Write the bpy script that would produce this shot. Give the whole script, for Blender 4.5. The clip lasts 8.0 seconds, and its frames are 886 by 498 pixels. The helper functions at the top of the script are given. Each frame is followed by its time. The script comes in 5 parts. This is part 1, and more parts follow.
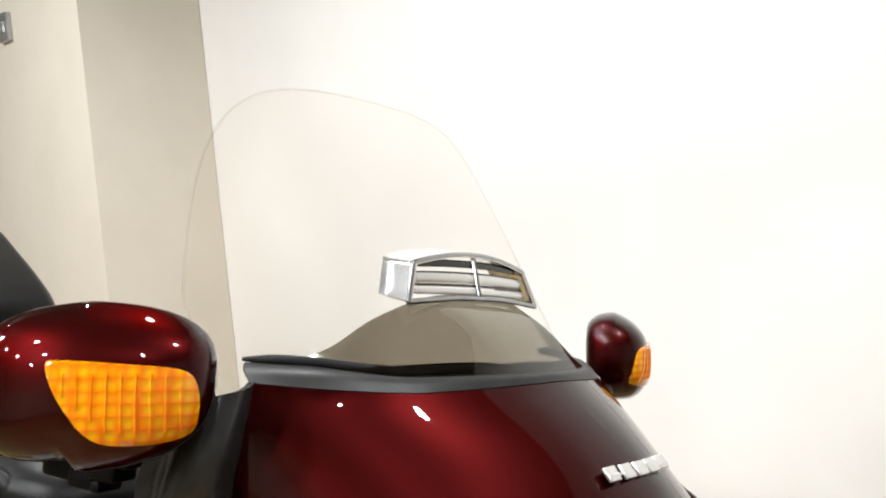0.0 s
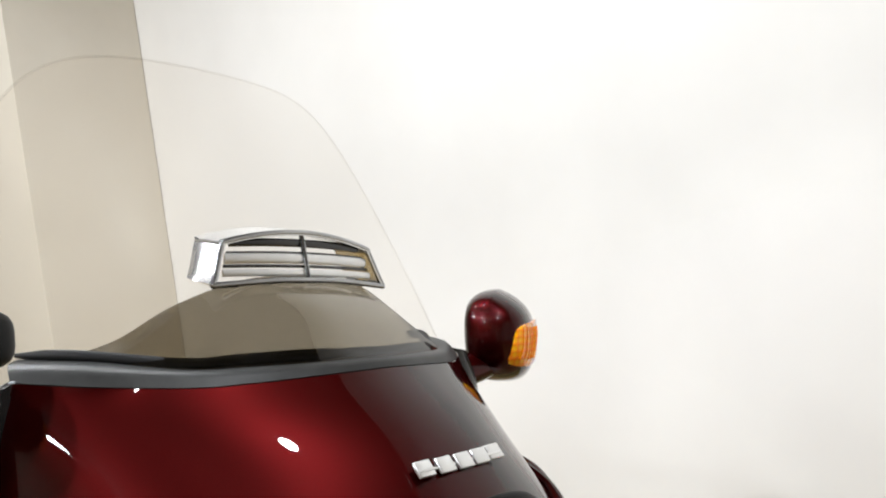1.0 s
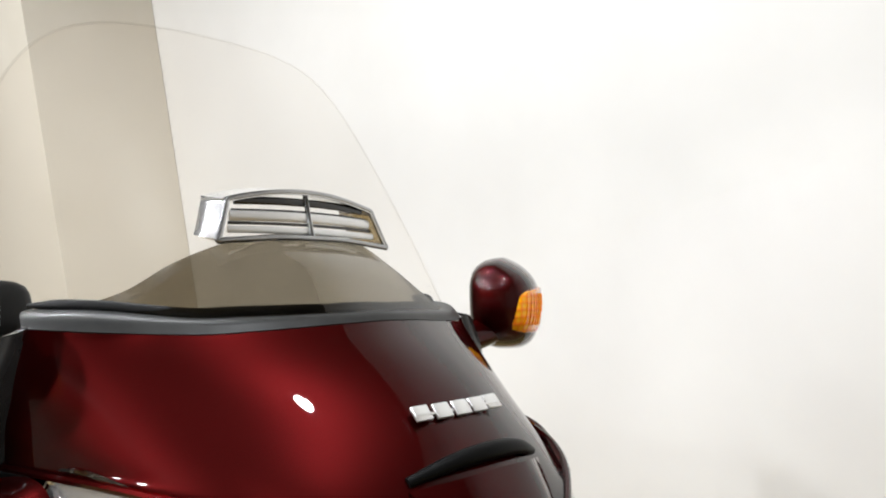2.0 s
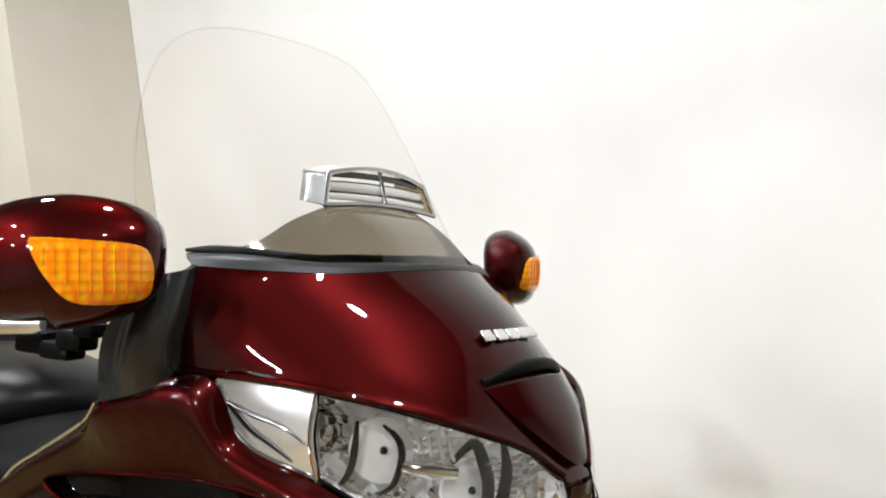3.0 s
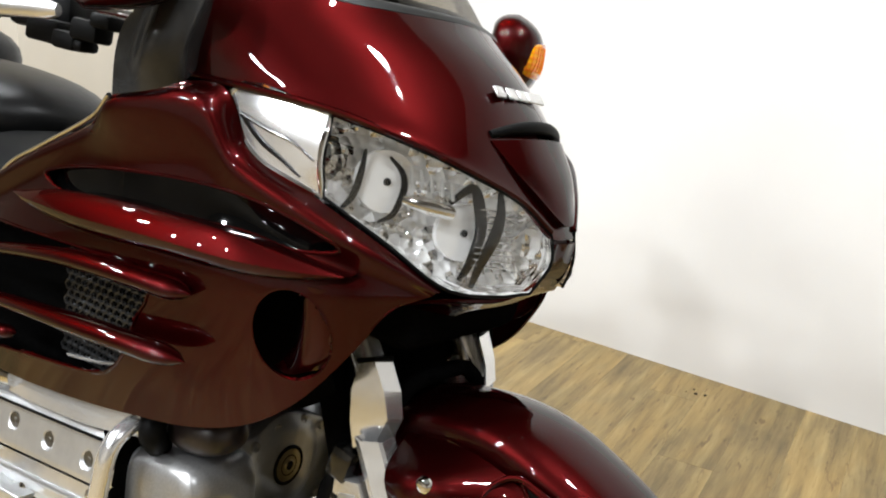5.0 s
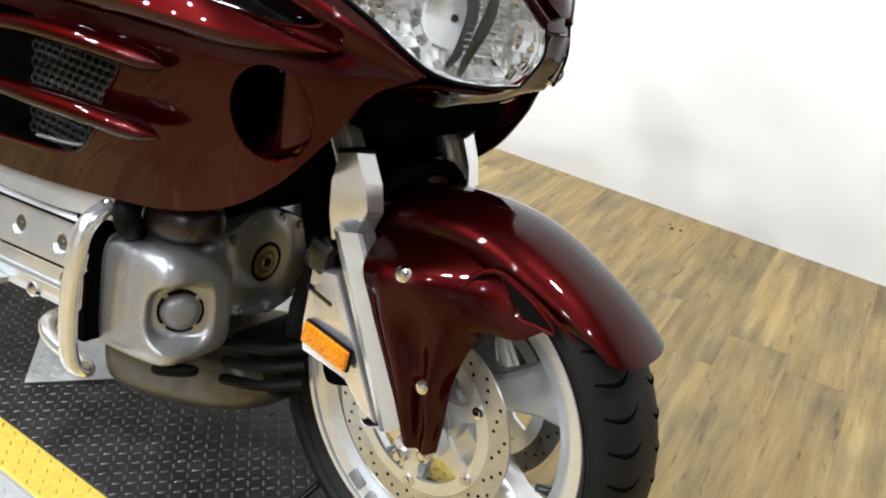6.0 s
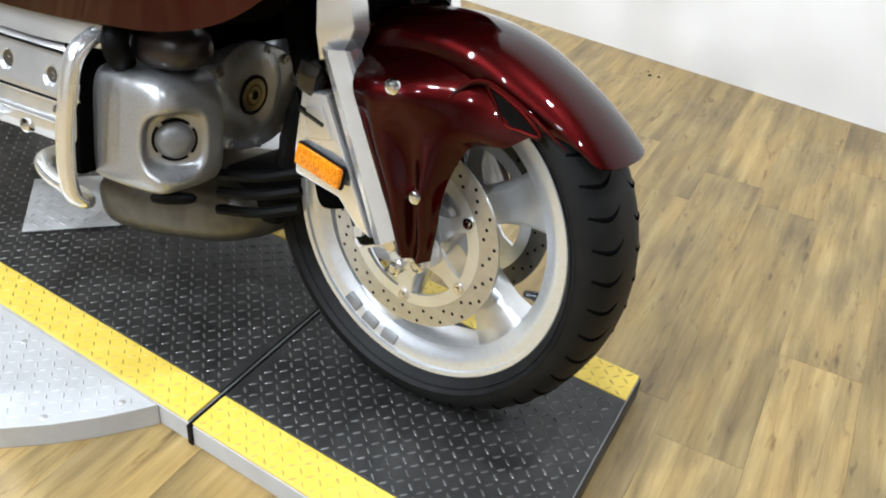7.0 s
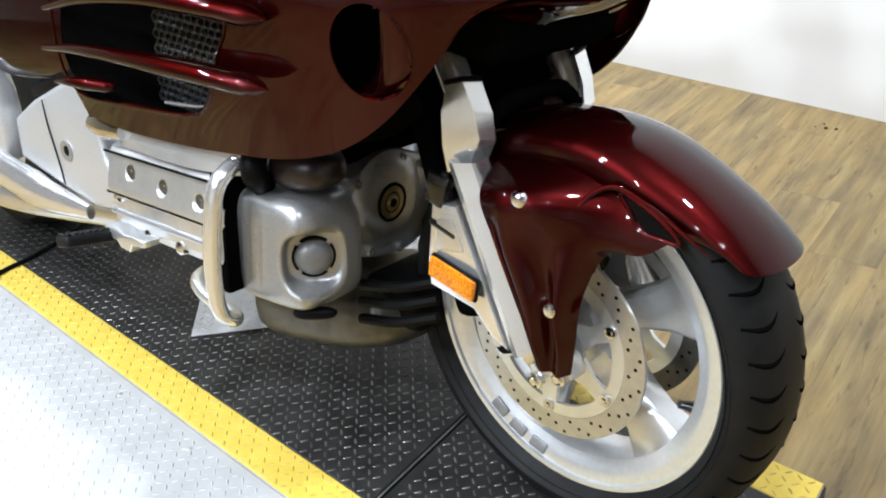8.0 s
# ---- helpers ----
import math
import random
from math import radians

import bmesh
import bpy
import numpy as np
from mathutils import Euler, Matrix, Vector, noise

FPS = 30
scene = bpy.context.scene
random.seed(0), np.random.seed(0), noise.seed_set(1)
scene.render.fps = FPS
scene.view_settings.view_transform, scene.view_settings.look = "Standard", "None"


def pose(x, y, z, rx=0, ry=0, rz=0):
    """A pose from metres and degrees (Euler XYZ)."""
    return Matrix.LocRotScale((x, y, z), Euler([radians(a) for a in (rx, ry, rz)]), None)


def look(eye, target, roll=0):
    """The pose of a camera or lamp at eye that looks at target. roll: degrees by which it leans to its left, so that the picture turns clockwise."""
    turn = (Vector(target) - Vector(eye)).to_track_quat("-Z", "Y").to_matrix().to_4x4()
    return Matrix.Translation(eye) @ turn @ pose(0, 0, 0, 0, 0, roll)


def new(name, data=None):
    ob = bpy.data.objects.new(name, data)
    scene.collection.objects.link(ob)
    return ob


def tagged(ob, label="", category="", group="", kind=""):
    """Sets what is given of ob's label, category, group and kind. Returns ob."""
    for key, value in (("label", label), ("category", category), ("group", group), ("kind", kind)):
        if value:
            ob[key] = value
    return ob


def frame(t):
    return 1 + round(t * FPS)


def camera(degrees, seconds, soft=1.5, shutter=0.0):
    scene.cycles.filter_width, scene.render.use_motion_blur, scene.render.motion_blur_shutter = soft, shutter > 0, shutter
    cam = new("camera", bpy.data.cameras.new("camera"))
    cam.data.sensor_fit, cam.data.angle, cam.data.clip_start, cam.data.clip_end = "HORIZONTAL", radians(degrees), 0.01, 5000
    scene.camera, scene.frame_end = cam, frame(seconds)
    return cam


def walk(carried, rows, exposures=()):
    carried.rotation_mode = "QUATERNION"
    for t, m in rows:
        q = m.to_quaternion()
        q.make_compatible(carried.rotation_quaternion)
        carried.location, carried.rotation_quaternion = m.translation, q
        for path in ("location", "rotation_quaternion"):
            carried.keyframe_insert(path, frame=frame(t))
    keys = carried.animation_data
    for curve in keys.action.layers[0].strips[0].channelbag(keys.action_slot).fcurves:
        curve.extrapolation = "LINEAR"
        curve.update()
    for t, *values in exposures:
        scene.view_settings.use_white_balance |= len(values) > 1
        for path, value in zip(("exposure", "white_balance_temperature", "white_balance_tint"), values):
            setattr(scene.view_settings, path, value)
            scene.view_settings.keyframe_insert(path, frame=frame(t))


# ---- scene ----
cam = camera(54.7, 8.0, soft=2.0)
EXPOSURES = [(0.0, -0.38, 6500, 10), (1.0, -0.50, 6330, 10), (2.5, -0.48, 6330, 10), (4.5, -0.38, 6380, 10), (6.0, -0.14, 6050, 9), (8.0, -0.06, 5820, 9)]
PATH = [
    (0, (0.37, -0.644, 1.279), (-0.901, 0.898, 1.224), -5.6),
    (0.5, (0.432, -0.517, 1.25), (-0.896, 0.977, 1.173), -5.5),
    (1, (0.451, -0.466, 1.25), (-0.792, 1.097, 1.146), -7.4),
    (1.2, (0.45, -0.453, 1.238), (-0.783, 1.116, 1.107), -8.3),
    (2.5, (0.501, -0.544, 1.206), (-0.793, 0.978, 1.107), -7.2),
    (3, (0.519, -0.791, 1.216), (-0.63, 0.838, 1.054), -5.9),
    (3.5, (0.538, -0.911, 1.234), (-0.535, 0.765, 1.03), -3.8),
    (4, (0.52, -0.891, 1.224), (-0.612, 0.738, 0.977), -2.5),
    (4.5, (0.505, -0.87, 1.176), (-0.592, 0.758, 0.795), -0.9),
    (4.7, (0.5, -0.865, 1.153), (-0.576, 0.759, 0.705), 0.6),
    (5.8, (0.485, -0.853, 1.06), (-0.458, 0.705, 0.232), 6.3),
    (6, (0.489, -0.857, 1.048), (-0.424, 0.688, 0.164), 6.2),
    (6.5, (0.502, -0.886, 1.022), (-0.346, 0.613, 0.006), 5.4),
    (7, (0.524, -0.932, 0.992), (-0.254, 0.533, -0.125), 5.5),
    (7.5, (0.531, -0.946, 1.009), (-0.413, 0.435, -0.088), -3.4),
    (8, (0.525, -0.832, 1.035), (-0.63, 0.446, 0.018), -4.7),
]
walk(cam, [(t, look(eye, target, roll)) for t, eye, target, roll in PATH], EXPOSURES)

# ---- world and light ----
world = bpy.data.worlds.new("room_air")
scene.world = world
world.use_nodes = True
world.node_tree.nodes["Background"].inputs[0].default_value = (1.0, 0.95, 0.88, 1)
world.node_tree.nodes["Background"].inputs[1].default_value = 0.05


def lamp(name, at, target, watts, size, colour=(0.975, 0.992, 1.0), length=0.0):
    data = bpy.data.lights.new(name, "AREA")
    data.energy, data.color = watts, colour
    data.shape, data.size = ("RECTANGLE", size) if length else ("DISK", size)
    if length:
        data.size_y = length
    ob = new(name, data)
    ob.matrix_world = look(at, target)
    return ob


lamp("ceiling_lamp", (0.85, 0.32, 3.25), (0.5, -0.6, 0), 48, 0.13)
# unseen fill added to brighten the cream walls beyond the corner
lamp("spot_lamp", (-3.3, -0.6, 3.2), (-4.2, 1.5, 1.4), 48, 0.2)
for x, y, w, size in ((-2.2, 0.6, 40, 0.11), (-3.3, -1.6, 60, 0.2), (-1.0, 0.7, 40, 0.11), (-1.1, -1.6, 58, 0.13), (1.6, -1.4, 32, 0.11), (-0.4, -2.6, 58, 0.13), (-1.9, -3.2, 48, 0.13), (-2.8, -2.6, 36, 0.13), (-0.9, -4.4, 44, 0.2), (0.5, -4.6, 44, 0.2)):
    lamp("spot_lamp", (x, y, 3.2), (0.6 * x - 0.1, 0.6 * y if y < 0 else y - 0.7, 0.3), w, size)

# narrow spots on the ceiling track, turned to the back wall
for x in (-1.7, -0.9, -0.1, 0.7, 1.5):
    data = bpy.data.lights.new("track_spot", "SPOT")
    data.energy, data.color, data.shadow_soft_size = 170, (1.0, 0.99, 0.97), 0.04
    data.spot_size, data.spot_blend = radians(20), 1.0
    track_spot = new("track_spot", data)
    track_spot.matrix_world = look((x, -1.1, 3.25), (x - 0.1, 1.85, 0.66))

# ---- materials ----
def material(name):
    m = bpy.data.materials.new(name)
    m.use_nodes = True
    nodes, links = m.node_tree.nodes, m.node_tree.links
    return m, nodes, links, nodes["Principled BSDF"]


def noise_node(nodes, links, scale, detail=3.0, rough=0.5, stretch=None):
    tc = nodes.new("ShaderNodeTexCoord")
    n = nodes.new("ShaderNodeTexNoise")
    n.inputs["Scale"].default_value, n.inputs["Detail"].default_value, n.inputs["Roughness"].default_value = scale, detail, rough
    if stretch:
        mp = nodes.new("ShaderNodeMapping")
        mp.inputs["Scale"].default_value = stretch
        links.new(tc.outputs["Object"], mp.inputs["Vector"])
        links.new(mp.outputs["Vector"], n.inputs["Vector"])
    else:
        links.new(tc.outputs["Object"], n.inputs["Vector"])
    return n.outputs["Fac"]


def ramp(nodes, links, fac, stops):
    r = nodes.new("ShaderNodeValToRGB")
    while len(r.color_ramp.elements) < len(stops):
        r.color_ramp.elements.new(0.5)
    for e, (p, c) in zip(r.color_ramp.elements, stops):
        e.position, e.color = p, (*c, 1)
    links.new(fac, r.inputs["Fac"])
    return r.outputs["Color"]


def bump(nodes, links, fac, bsdf, strength, distance):
    b = nodes.new("ShaderNodeBump")
    b.inputs["Strength"].default_value, b.inputs["Distance"].default_value = strength, distance
    links.new(fac, b.inputs["Height"])
    links.new(b.outputs["Normal"], bsdf.inputs["Normal"])


def simple(name, dark, light, rough=0.5, metal=0.0, scale=30.0, coat=0.0, relief=0.0, rough2=None, stretch=None, detail=4.0, spec=0.5):
    m, nodes, links, bsdf = material(name)
    fac = noise_node(nodes, links, scale, detail, 0.55, stretch)
    links.new(ramp(nodes, links, fac, ((0.3, dark), (0.7, light))), bsdf.inputs["Base Color"])
    bsdf.inputs["Metallic"].default_value = metal
    bsdf.inputs["Roughness"].default_value = rough
    bsdf.inputs["Coat Weight"].default_value = coat
    bsdf.inputs["Coat Roughness"].default_value = 0.02
    bsdf.inputs["Specular IOR Level"].default_value = spec
    if rough2 is not None:
        mr = nodes.new("ShaderNodeMapRange")
        mr.inputs["To Min"].default_value, mr.inputs["To Max"].default_value = rough, rough2
        links.new(noise_node(nodes, links, scale * 0.2, 3, 0.6), mr.inputs["Value"])
        links.new(mr.outputs["Result"], bsdf.inputs["Roughness"])
    if relief:
        bump(nodes, links, fac, bsdf, 0.6, relief)
    return m


PAINT = simple("burgundy_paint", (0.037, 0.0023, 0.0024), (0.053, 0.0032, 0.0034), 0.41, 0.95, 1800, coat=1.0, detail=1.0)
PAINT.node_tree.nodes["Principled BSDF"].inputs["Coat IOR"].default_value = 1.34
PAINT.node_tree.nodes["Principled BSDF"].inputs["Specular IOR Level"].default_value = 0.0
PAINT.node_tree.nodes["Principled BSDF"].inputs["Specular Tint"].default_value = (0.25, 0.01, 0.02, 1)
CHROME = simple("chrome", (0.78, 0.78, 0.77), (0.84, 0.84, 0.83), 0.05, 1.0, 20, rough2=0.09)
CHROME_SOFT = simple("bright_chrome", (0.92, 0.925, 0.93), (0.96, 0.965, 0.97), 0.10, 0.85, 20, rough2=0.26)
CHROME_SMOKED = simple("smoked_chrome", (0.36, 0.365, 0.37), (0.46, 0.465, 0.47), 0.12, 0.95, 25, rough2=0.2)
CHROME_SATIN = simple("satin_chrome", (0.74, 0.74, 0.735), (0.82, 0.82, 0.815), 0.24, 0.9, 25, rough2=0.34)
ALLOY = simple("cast_alloy", (0.58, 0.58, 0.57), (0.67, 0.67, 0.66), 0.34, 0.65, 60, relief=0.0004, rough2=0.42)
ALLOY_BRIGHT = simple("polished_alloy", (0.76, 0.77, 0.78), (0.85, 0.86, 0.87), 0.28, 0.88, 40, rough2=0.44)
RIM = simple("machined_alloy", (0.80, 0.835, 0.89), (0.86, 0.895, 0.95), 0.24, 0.82, 120, detail=2, rough2=0.38)
SHIELD_CHROME = simple("satin_bright_chrome", (0.90, 0.905, 0.91), (0.95, 0.955, 0.96), 0.13, 0.80, 20, rough2=0.24)
STEEL = simple("brushed_disc_steel", (0.50, 0.485, 0.45), (0.60, 0.585, 0.55), 0.28, 0.85, 60, rough2=0.38)
GREY_PAINT = simple("silver_paint", (0.42, 0.42, 0.418), (0.50, 0.50, 0.497), 0.36, 0.75, 300, coat=0.2, detail=2)
GREY_LIGHT = simple("light_silver_paint", (0.58, 0.585, 0.59), (0.66, 0.665, 0.67), 0.34, 0.55, 250, coat=0.2, detail=2)
STEEL_DULL = simple("dull_grey_lens", (0.19, 0.19, 0.19), (0.25, 0.25, 0.248), 0.4, 0.3, 60)
REFLECTOR = simple("lamp_reflector", (0.92, 0.92, 0.915), (0.96, 0.96, 0.955), 0.10, 0.25, 45, rough2=0.25, relief=0.001)
BLACK_PLASTIC = simple("black_plastic", (0.002, 0.002, 0.002), (0.004, 0.004, 0.004), 0.5, 0.0, 400, relief=0.0002, spec=0.08)
# gloss-free black: the shade on hidden inner parts is put into it
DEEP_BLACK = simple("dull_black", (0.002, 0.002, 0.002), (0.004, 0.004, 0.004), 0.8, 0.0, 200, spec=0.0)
BLACK_GLOSS = simple("black_gloss", (0.003, 0.003, 0.003), (0.005, 0.005, 0.005), 0.12, 0.0, 50, coat=0.5)
RUBBER = simple("tyre_rubber", (0.0045, 0.0045, 0.0047), (0.010, 0.0098, 0.0096), 0.46, 0.0, 25, relief=0.0003, rough2=0.66, spec=0.19)
RUBBER_GREY = simple("grey_rubber", (0.015, 0.015, 0.0145), (0.024, 0.024, 0.023), 0.42, 0.0, 40, relief=0.0002, spec=0.25)
BOOT = simple("moulded_black_rubber", (0.016, 0.0165, 0.017), (0.026, 0.0265, 0.027), 0.26, 0.0, 40, relief=0.0002, spec=0.5)
LEATHER = simple("black_leather", (0.0025, 0.0025, 0.0025), (0.006, 0.006, 0.006), 0.36, 0.0, 260, relief=0.0006, spec=0.22)
BROWN_METAL = simple("brown_cover", (0.016, 0.011, 0.011), (0.028, 0.02, 0.019), 0.35, 0.2, 50, coat=0.2)
DARK_ALLOY = simple("dark_grey_alloy", (0.10, 0.095, 0.08), (0.16, 0.15, 0.13), 0.35, 0.85, 30, rough2=0.5)
MESH_METAL = simple("dark_wire_mesh", (0.035, 0.036, 0.038), (0.07, 0.072, 0.075), 0.28, 0.7, 60)
DUCT_BLACK = simple("polished_black_duct", (0.001, 0.001, 0.001), (0.002, 0.002, 0.002), 0.05, 0.0, 50, spec=0.25)
BRASS = simple("stained_steel", (0.42, 0.36, 0.2), (0.5, 0.43, 0.26), 0.3, 0.9, 20)

def cells(name, low, high, rough, metal, scale, depth, coat=0.0, through_=0.0, uneven=0.55, mosaic=False):
    """A moulded surface of many small facets."""
    m, nodes, links, bsdf = material(name)
    tc, vor = nodes.new("ShaderNodeTexCoord"), nodes.new("ShaderNodeTexVoronoi")
    vor.inputs["Scale"].default_value, vor.inputs["Randomness"].default_value = scale, uneven
    links.new(tc.outputs["Object"], vor.inputs["Vector"])
    links.new(ramp(nodes, links, vor.outputs["Distance"], ((0.1, high), (0.75, low))), bsdf.inputs["Base Color"])
    bsdf.inputs["Roughness"].default_value, bsdf.inputs["Metallic"].default_value = rough, metal
    bsdf.inputs["Coat Weight"].default_value, bsdf.inputs["Transmission Weight"].default_value = coat, through_
    bump(nodes, links, vor.outputs["Distance"], bsdf, 0.8, depth)
    if mosaic:
        # some facets mirror, others matt white: dark reflections and sparkle put into the material
        step = ramp(nodes, links, vor.outputs["Color"], ((0.42, (0.08, 0.08, 0.08)), (0.58, (1.0, 1.0, 1.0))))
        links.new(step, bsdf.inputs["Metallic"])
    return m


AMBER = cells("amber_lens", (1.0, 0.20, 0.0), (1.0, 0.50, 0.002), 0.1, 0.0, 95, 0.0022, 0.3, 0.0, 0.2)
AMBER_BACK = cells("amber_reflector", (0.6, 0.15, 0.0), (1.0, 0.40, 0.004), 0.2, 0.1, 220, 0.001)
FACETS = cells("faceted_reflector", (0.92, 0.92, 0.915), (0.98, 0.98, 0.975), 0.07, 0.22, 70, 0.008, mosaic=True)

def clear(name, tint, head_on, grazing, rough):
    """Thin clear plastic: see-through, with a gloss that grows towards the edges."""
    m, nodes, links, bsdf = material(name)
    mix, see, shine, lw = nodes.new("ShaderNodeMixShader"), nodes.new("ShaderNodeBsdfTransparent"), nodes.new("ShaderNodeBsdfGlossy"), nodes.new("ShaderNodeLayerWeight")
    see.inputs["Color"].default_value = (*tint, 1)
    shine.inputs["Roughness"].default_value = rough
    lw.inputs["Blend"].default_value = 0.25
    mr = nodes.new("ShaderNodeMapRange")
    mr.inputs["To Min"].default_value, mr.inputs["To Max"].default_value = head_on, grazing
    links.new(lw.outputs["Facing"], mr.inputs["Value"])
    links.new(mr.outputs[0], mix.inputs[0]), links.new(see.outputs[0], mix.inputs[1]), links.new(shine.outputs[0], mix.inputs[2])
    links.new(mix.outputs[0], nodes["Material Output"].inputs["Surface"])
    return m


GLASS = clear("clear_shield", (0.99, 0.984, 0.975), 0.0, 0.02, 0.3)
SMOKED = clear("smoked_visor", (0.27, 0.24, 0.185), 0.04, 0.40, 0.04)
EDGE = clear("shield_edge", (0.965, 0.96, 0.952), 0.02, 0.1, 0.1)
LENS = clear("headlamp_glass", (0.99, 0.99, 0.985), 0.03, 0.2, 0.03)

WALL = simple("white_wall_paint", (0.70, 0.682, 0.655), (0.76, 0.745, 0.72), 0.5, 0.0, 1.4, relief=0.0005)
WALL_BEIGE = simple("cream_wall_paint", (0.66, 0.61, 0.52), (0.71, 0.66, 0.57), 0.55, 0.0, 2.5, relief=0.0005)
CEILING = simple("ceiling_paint", (0.10, 0.098, 0.095), (0.14, 0.136, 0.13), 0.8, 0.0, 3.0)
WALL_WARM = simple("warm_cream_wall_paint", (0.56, 0.51, 0.43), (0.62, 0.57, 0.49), 0.6, 0.0, 2.5)
YELLOW = simple("yellow_floor_paint", (0.67, 0.485, 0.055), (0.76, 0.57, 0.09), 0.40, 0.0, 35, rough2=0.5)
YELLOW_WORN = simple("worn_yellow_paint", (0.42, 0.295, 0.06), (0.70, 0.50, 0.10), 0.45, 0.0, 60)
BLACK_PLATE = simple("black_checker_plate", (0.012, 0.0118, 0.011), (0.034, 0.0325, 0.030), 0.38, 0.2, 16, rough2=0.55, relief=0.0003)
SILVER_PLATE = simple("aluminium_checker_plate", (0.44, 0.44, 0.438), (0.53, 0.53, 0.527), 0.55, 0.15, 14, rough2=0.7)
# worn lugs; their bright highlights are also put into this paler colour
BLACK_LUG = simple("worn_black_lug_glints", (0.035, 0.034, 0.032), (0.17, 0.166, 0.16), 0.30, 0.5, 40)


def wood_material():
    m, nodes, links, bsdf = material("vinyl_wood_plank")
    info = nodes.new("ShaderNodeObjectInfo")
    tc = nodes.new("ShaderNodeTexCoord")
    add = nodes.new("ShaderNodeVectorMath")
    mul = nodes.new("ShaderNodeVectorMath")
    comb = nodes.new("ShaderNodeCombineXYZ")
    geo, both_ = nodes.new("ShaderNodeNewGeometry"), nodes.new("ShaderNodeMath")
    both_.operation = "ADD"
    links.new(info.outputs["Random"], both_.inputs[0]), links.new(geo.outputs["Random Per Island"], both_.inputs[1])
    wrap = nodes.new("ShaderNodeMath")
    wrap.operation = "FRACT"
    links.new(both_.outputs[0], wrap.inputs[0])
    for i in range(3):
        links.new(wrap.outputs[0], comb.inputs[i])
    mul.operation, mul.inputs[1].default_value = "MULTIPLY", (17.0, 5.0, 3.0)
    links.new(comb.outputs[0], mul.inputs[0])
    links.new(tc.outputs["Object"], add.inputs[0]), links.new(mul.outputs[0], add.inputs[1])
    mp = nodes.new("ShaderNodeMapping")
    mp.inputs["Scale"].default_value = (0.7, 8.0, 1.0)
    links.new(add.outputs[0], mp.inputs["Vector"])
    grain = nodes.new("ShaderNodeTexNoise")
    grain.inputs["Scale"].default_value, grain.inputs["Detail"].default_value, grain.inputs["Roughness"].default_value = 4.5, 8, 0.62
    links.new(mp.outputs[0], grain.inputs["Vector"])
    big = nodes.new("ShaderNodeTexNoise")
    big.inputs["Scale"].default_value, big.inputs["Detail"].default_value = 3.0, 4
    mp2 = nodes.new("ShaderNodeMapping")
    mp2.inputs["Scale"].default_value = (1.0, 2.6, 1.0)
    links.new(add.outputs[0], mp2.inputs["Vector"]), links.new(mp2.outputs[0], big.inputs["Vector"])
    c1 = ramp(nodes, links, grain.outputs["Fac"], ((0.26, (0.155, 0.105, 0.039)), (0.44, (0.265, 0.189, 0.073)), (0.56, (0.328, 0.237, 0.095)), (0.74, (0.435, 0.333, 0.150))))
    c2 = ramp(nodes, links, big.outputs["Fac"], ((0.34, (0.62, 0.60, 0.60)), (0.47, (0.92, 0.90, 0.86)), (0.60, (1.08, 1.0, 0.86))))
    mix = nodes.new("ShaderNodeMix")
    mix.data_type, mix.blend_type = "RGBA", "MULTIPLY"
    mix.inputs["Factor"].default_value = 0.9
    links.new(c1, mix.inputs["A"]), links.new(c2, mix.inputs["B"])
    fleck = nodes.new("ShaderNodeTexNoise")
    fleck.inputs["Scale"].default_value, fleck.inputs["Detail"].default_value = 22, 4
    mp3 = nodes.new("ShaderNodeMapping")
    mp3.inputs["Scale"].default_value = (0.5, 2.2, 1.0)
    links.new(add.outputs[0], mp3.inputs["Vector"]), links.new(mp3.outputs[0], fleck.inputs["Vector"])
    c3 = ramp(nodes, links, fleck.outputs["Fac"], ((0.27, (0.45, 0.38, 0.30)), (0.36, (1.0, 1.0, 1.0))))
    mix2 = nodes.new("ShaderNodeMix")
    mix2.data_type, mix2.blend_type = "RGBA", "MULTIPLY"
    mix2.inputs["Factor"].default_value = 0.9
    links.new(mix.outputs["Result"], mix2.inputs["A"]), links.new(c3, mix2.inputs["B"])
    crack = nodes.new("ShaderNodeTexNoise")
    crack.inputs["Scale"].default_value, crack.inputs["Detail"].default_value, crack.inputs["Distortion"].default_value = 3.2, 3, 0.25
    mp4 = nodes.new("ShaderNodeMapping")
    mp4.inputs["Scale"].default_value = (0.55, 8.0, 1.0)
    links.new(add.outputs[0], mp4.inputs["Vector"]), links.new(mp4.outputs[0], crack.inputs["Vector"])
    c4 = ramp(nodes, links, crack.outputs["Fac"], ((0.405, (1.0, 1.0, 1.0)), (0.415, (0.50, 0.42, 0.34)), (0.428, (1.0, 1.0, 1.0)), (0.585, (1.0, 1.0, 1.0)), (0.592, (0.62, 0.54, 0.45)), (0.60, (1.0, 1.0, 1.0))))
    mix3 = nodes.new("ShaderNodeMix")
    mix3.data_type, mix3.blend_type = "RGBA", "MULTIPLY"
    mix3.inputs["Factor"].default_value = 0.6
    links.new(mix2.outputs["Result"], mix3.inputs["A"]), links.new(c4, mix3.inputs["B"])
    tone = nodes.new("ShaderNodeMapRange")
    tone.inputs["To Min"].default_value, tone.inputs["To Max"].default_value = 0.82, 1.12
    links.new(wrap.outputs[0], tone.inputs["Value"])
    hsv = nodes.new("ShaderNodeHueSaturation")
    links.new(mix3.outputs["Result"], hsv.inputs["Color"]), links.new(tone.outputs[0], hsv.inputs["Value"])
    links.new(hsv.outputs[0], bsdf.inputs["Base Color"])
    bsdf.inputs["Roughness"].default_value = 0.42
    bump(nodes, links, grain.outputs["Fac"], bsdf, 0.4, 0.0006)
    return m


WOOD = wood_material()
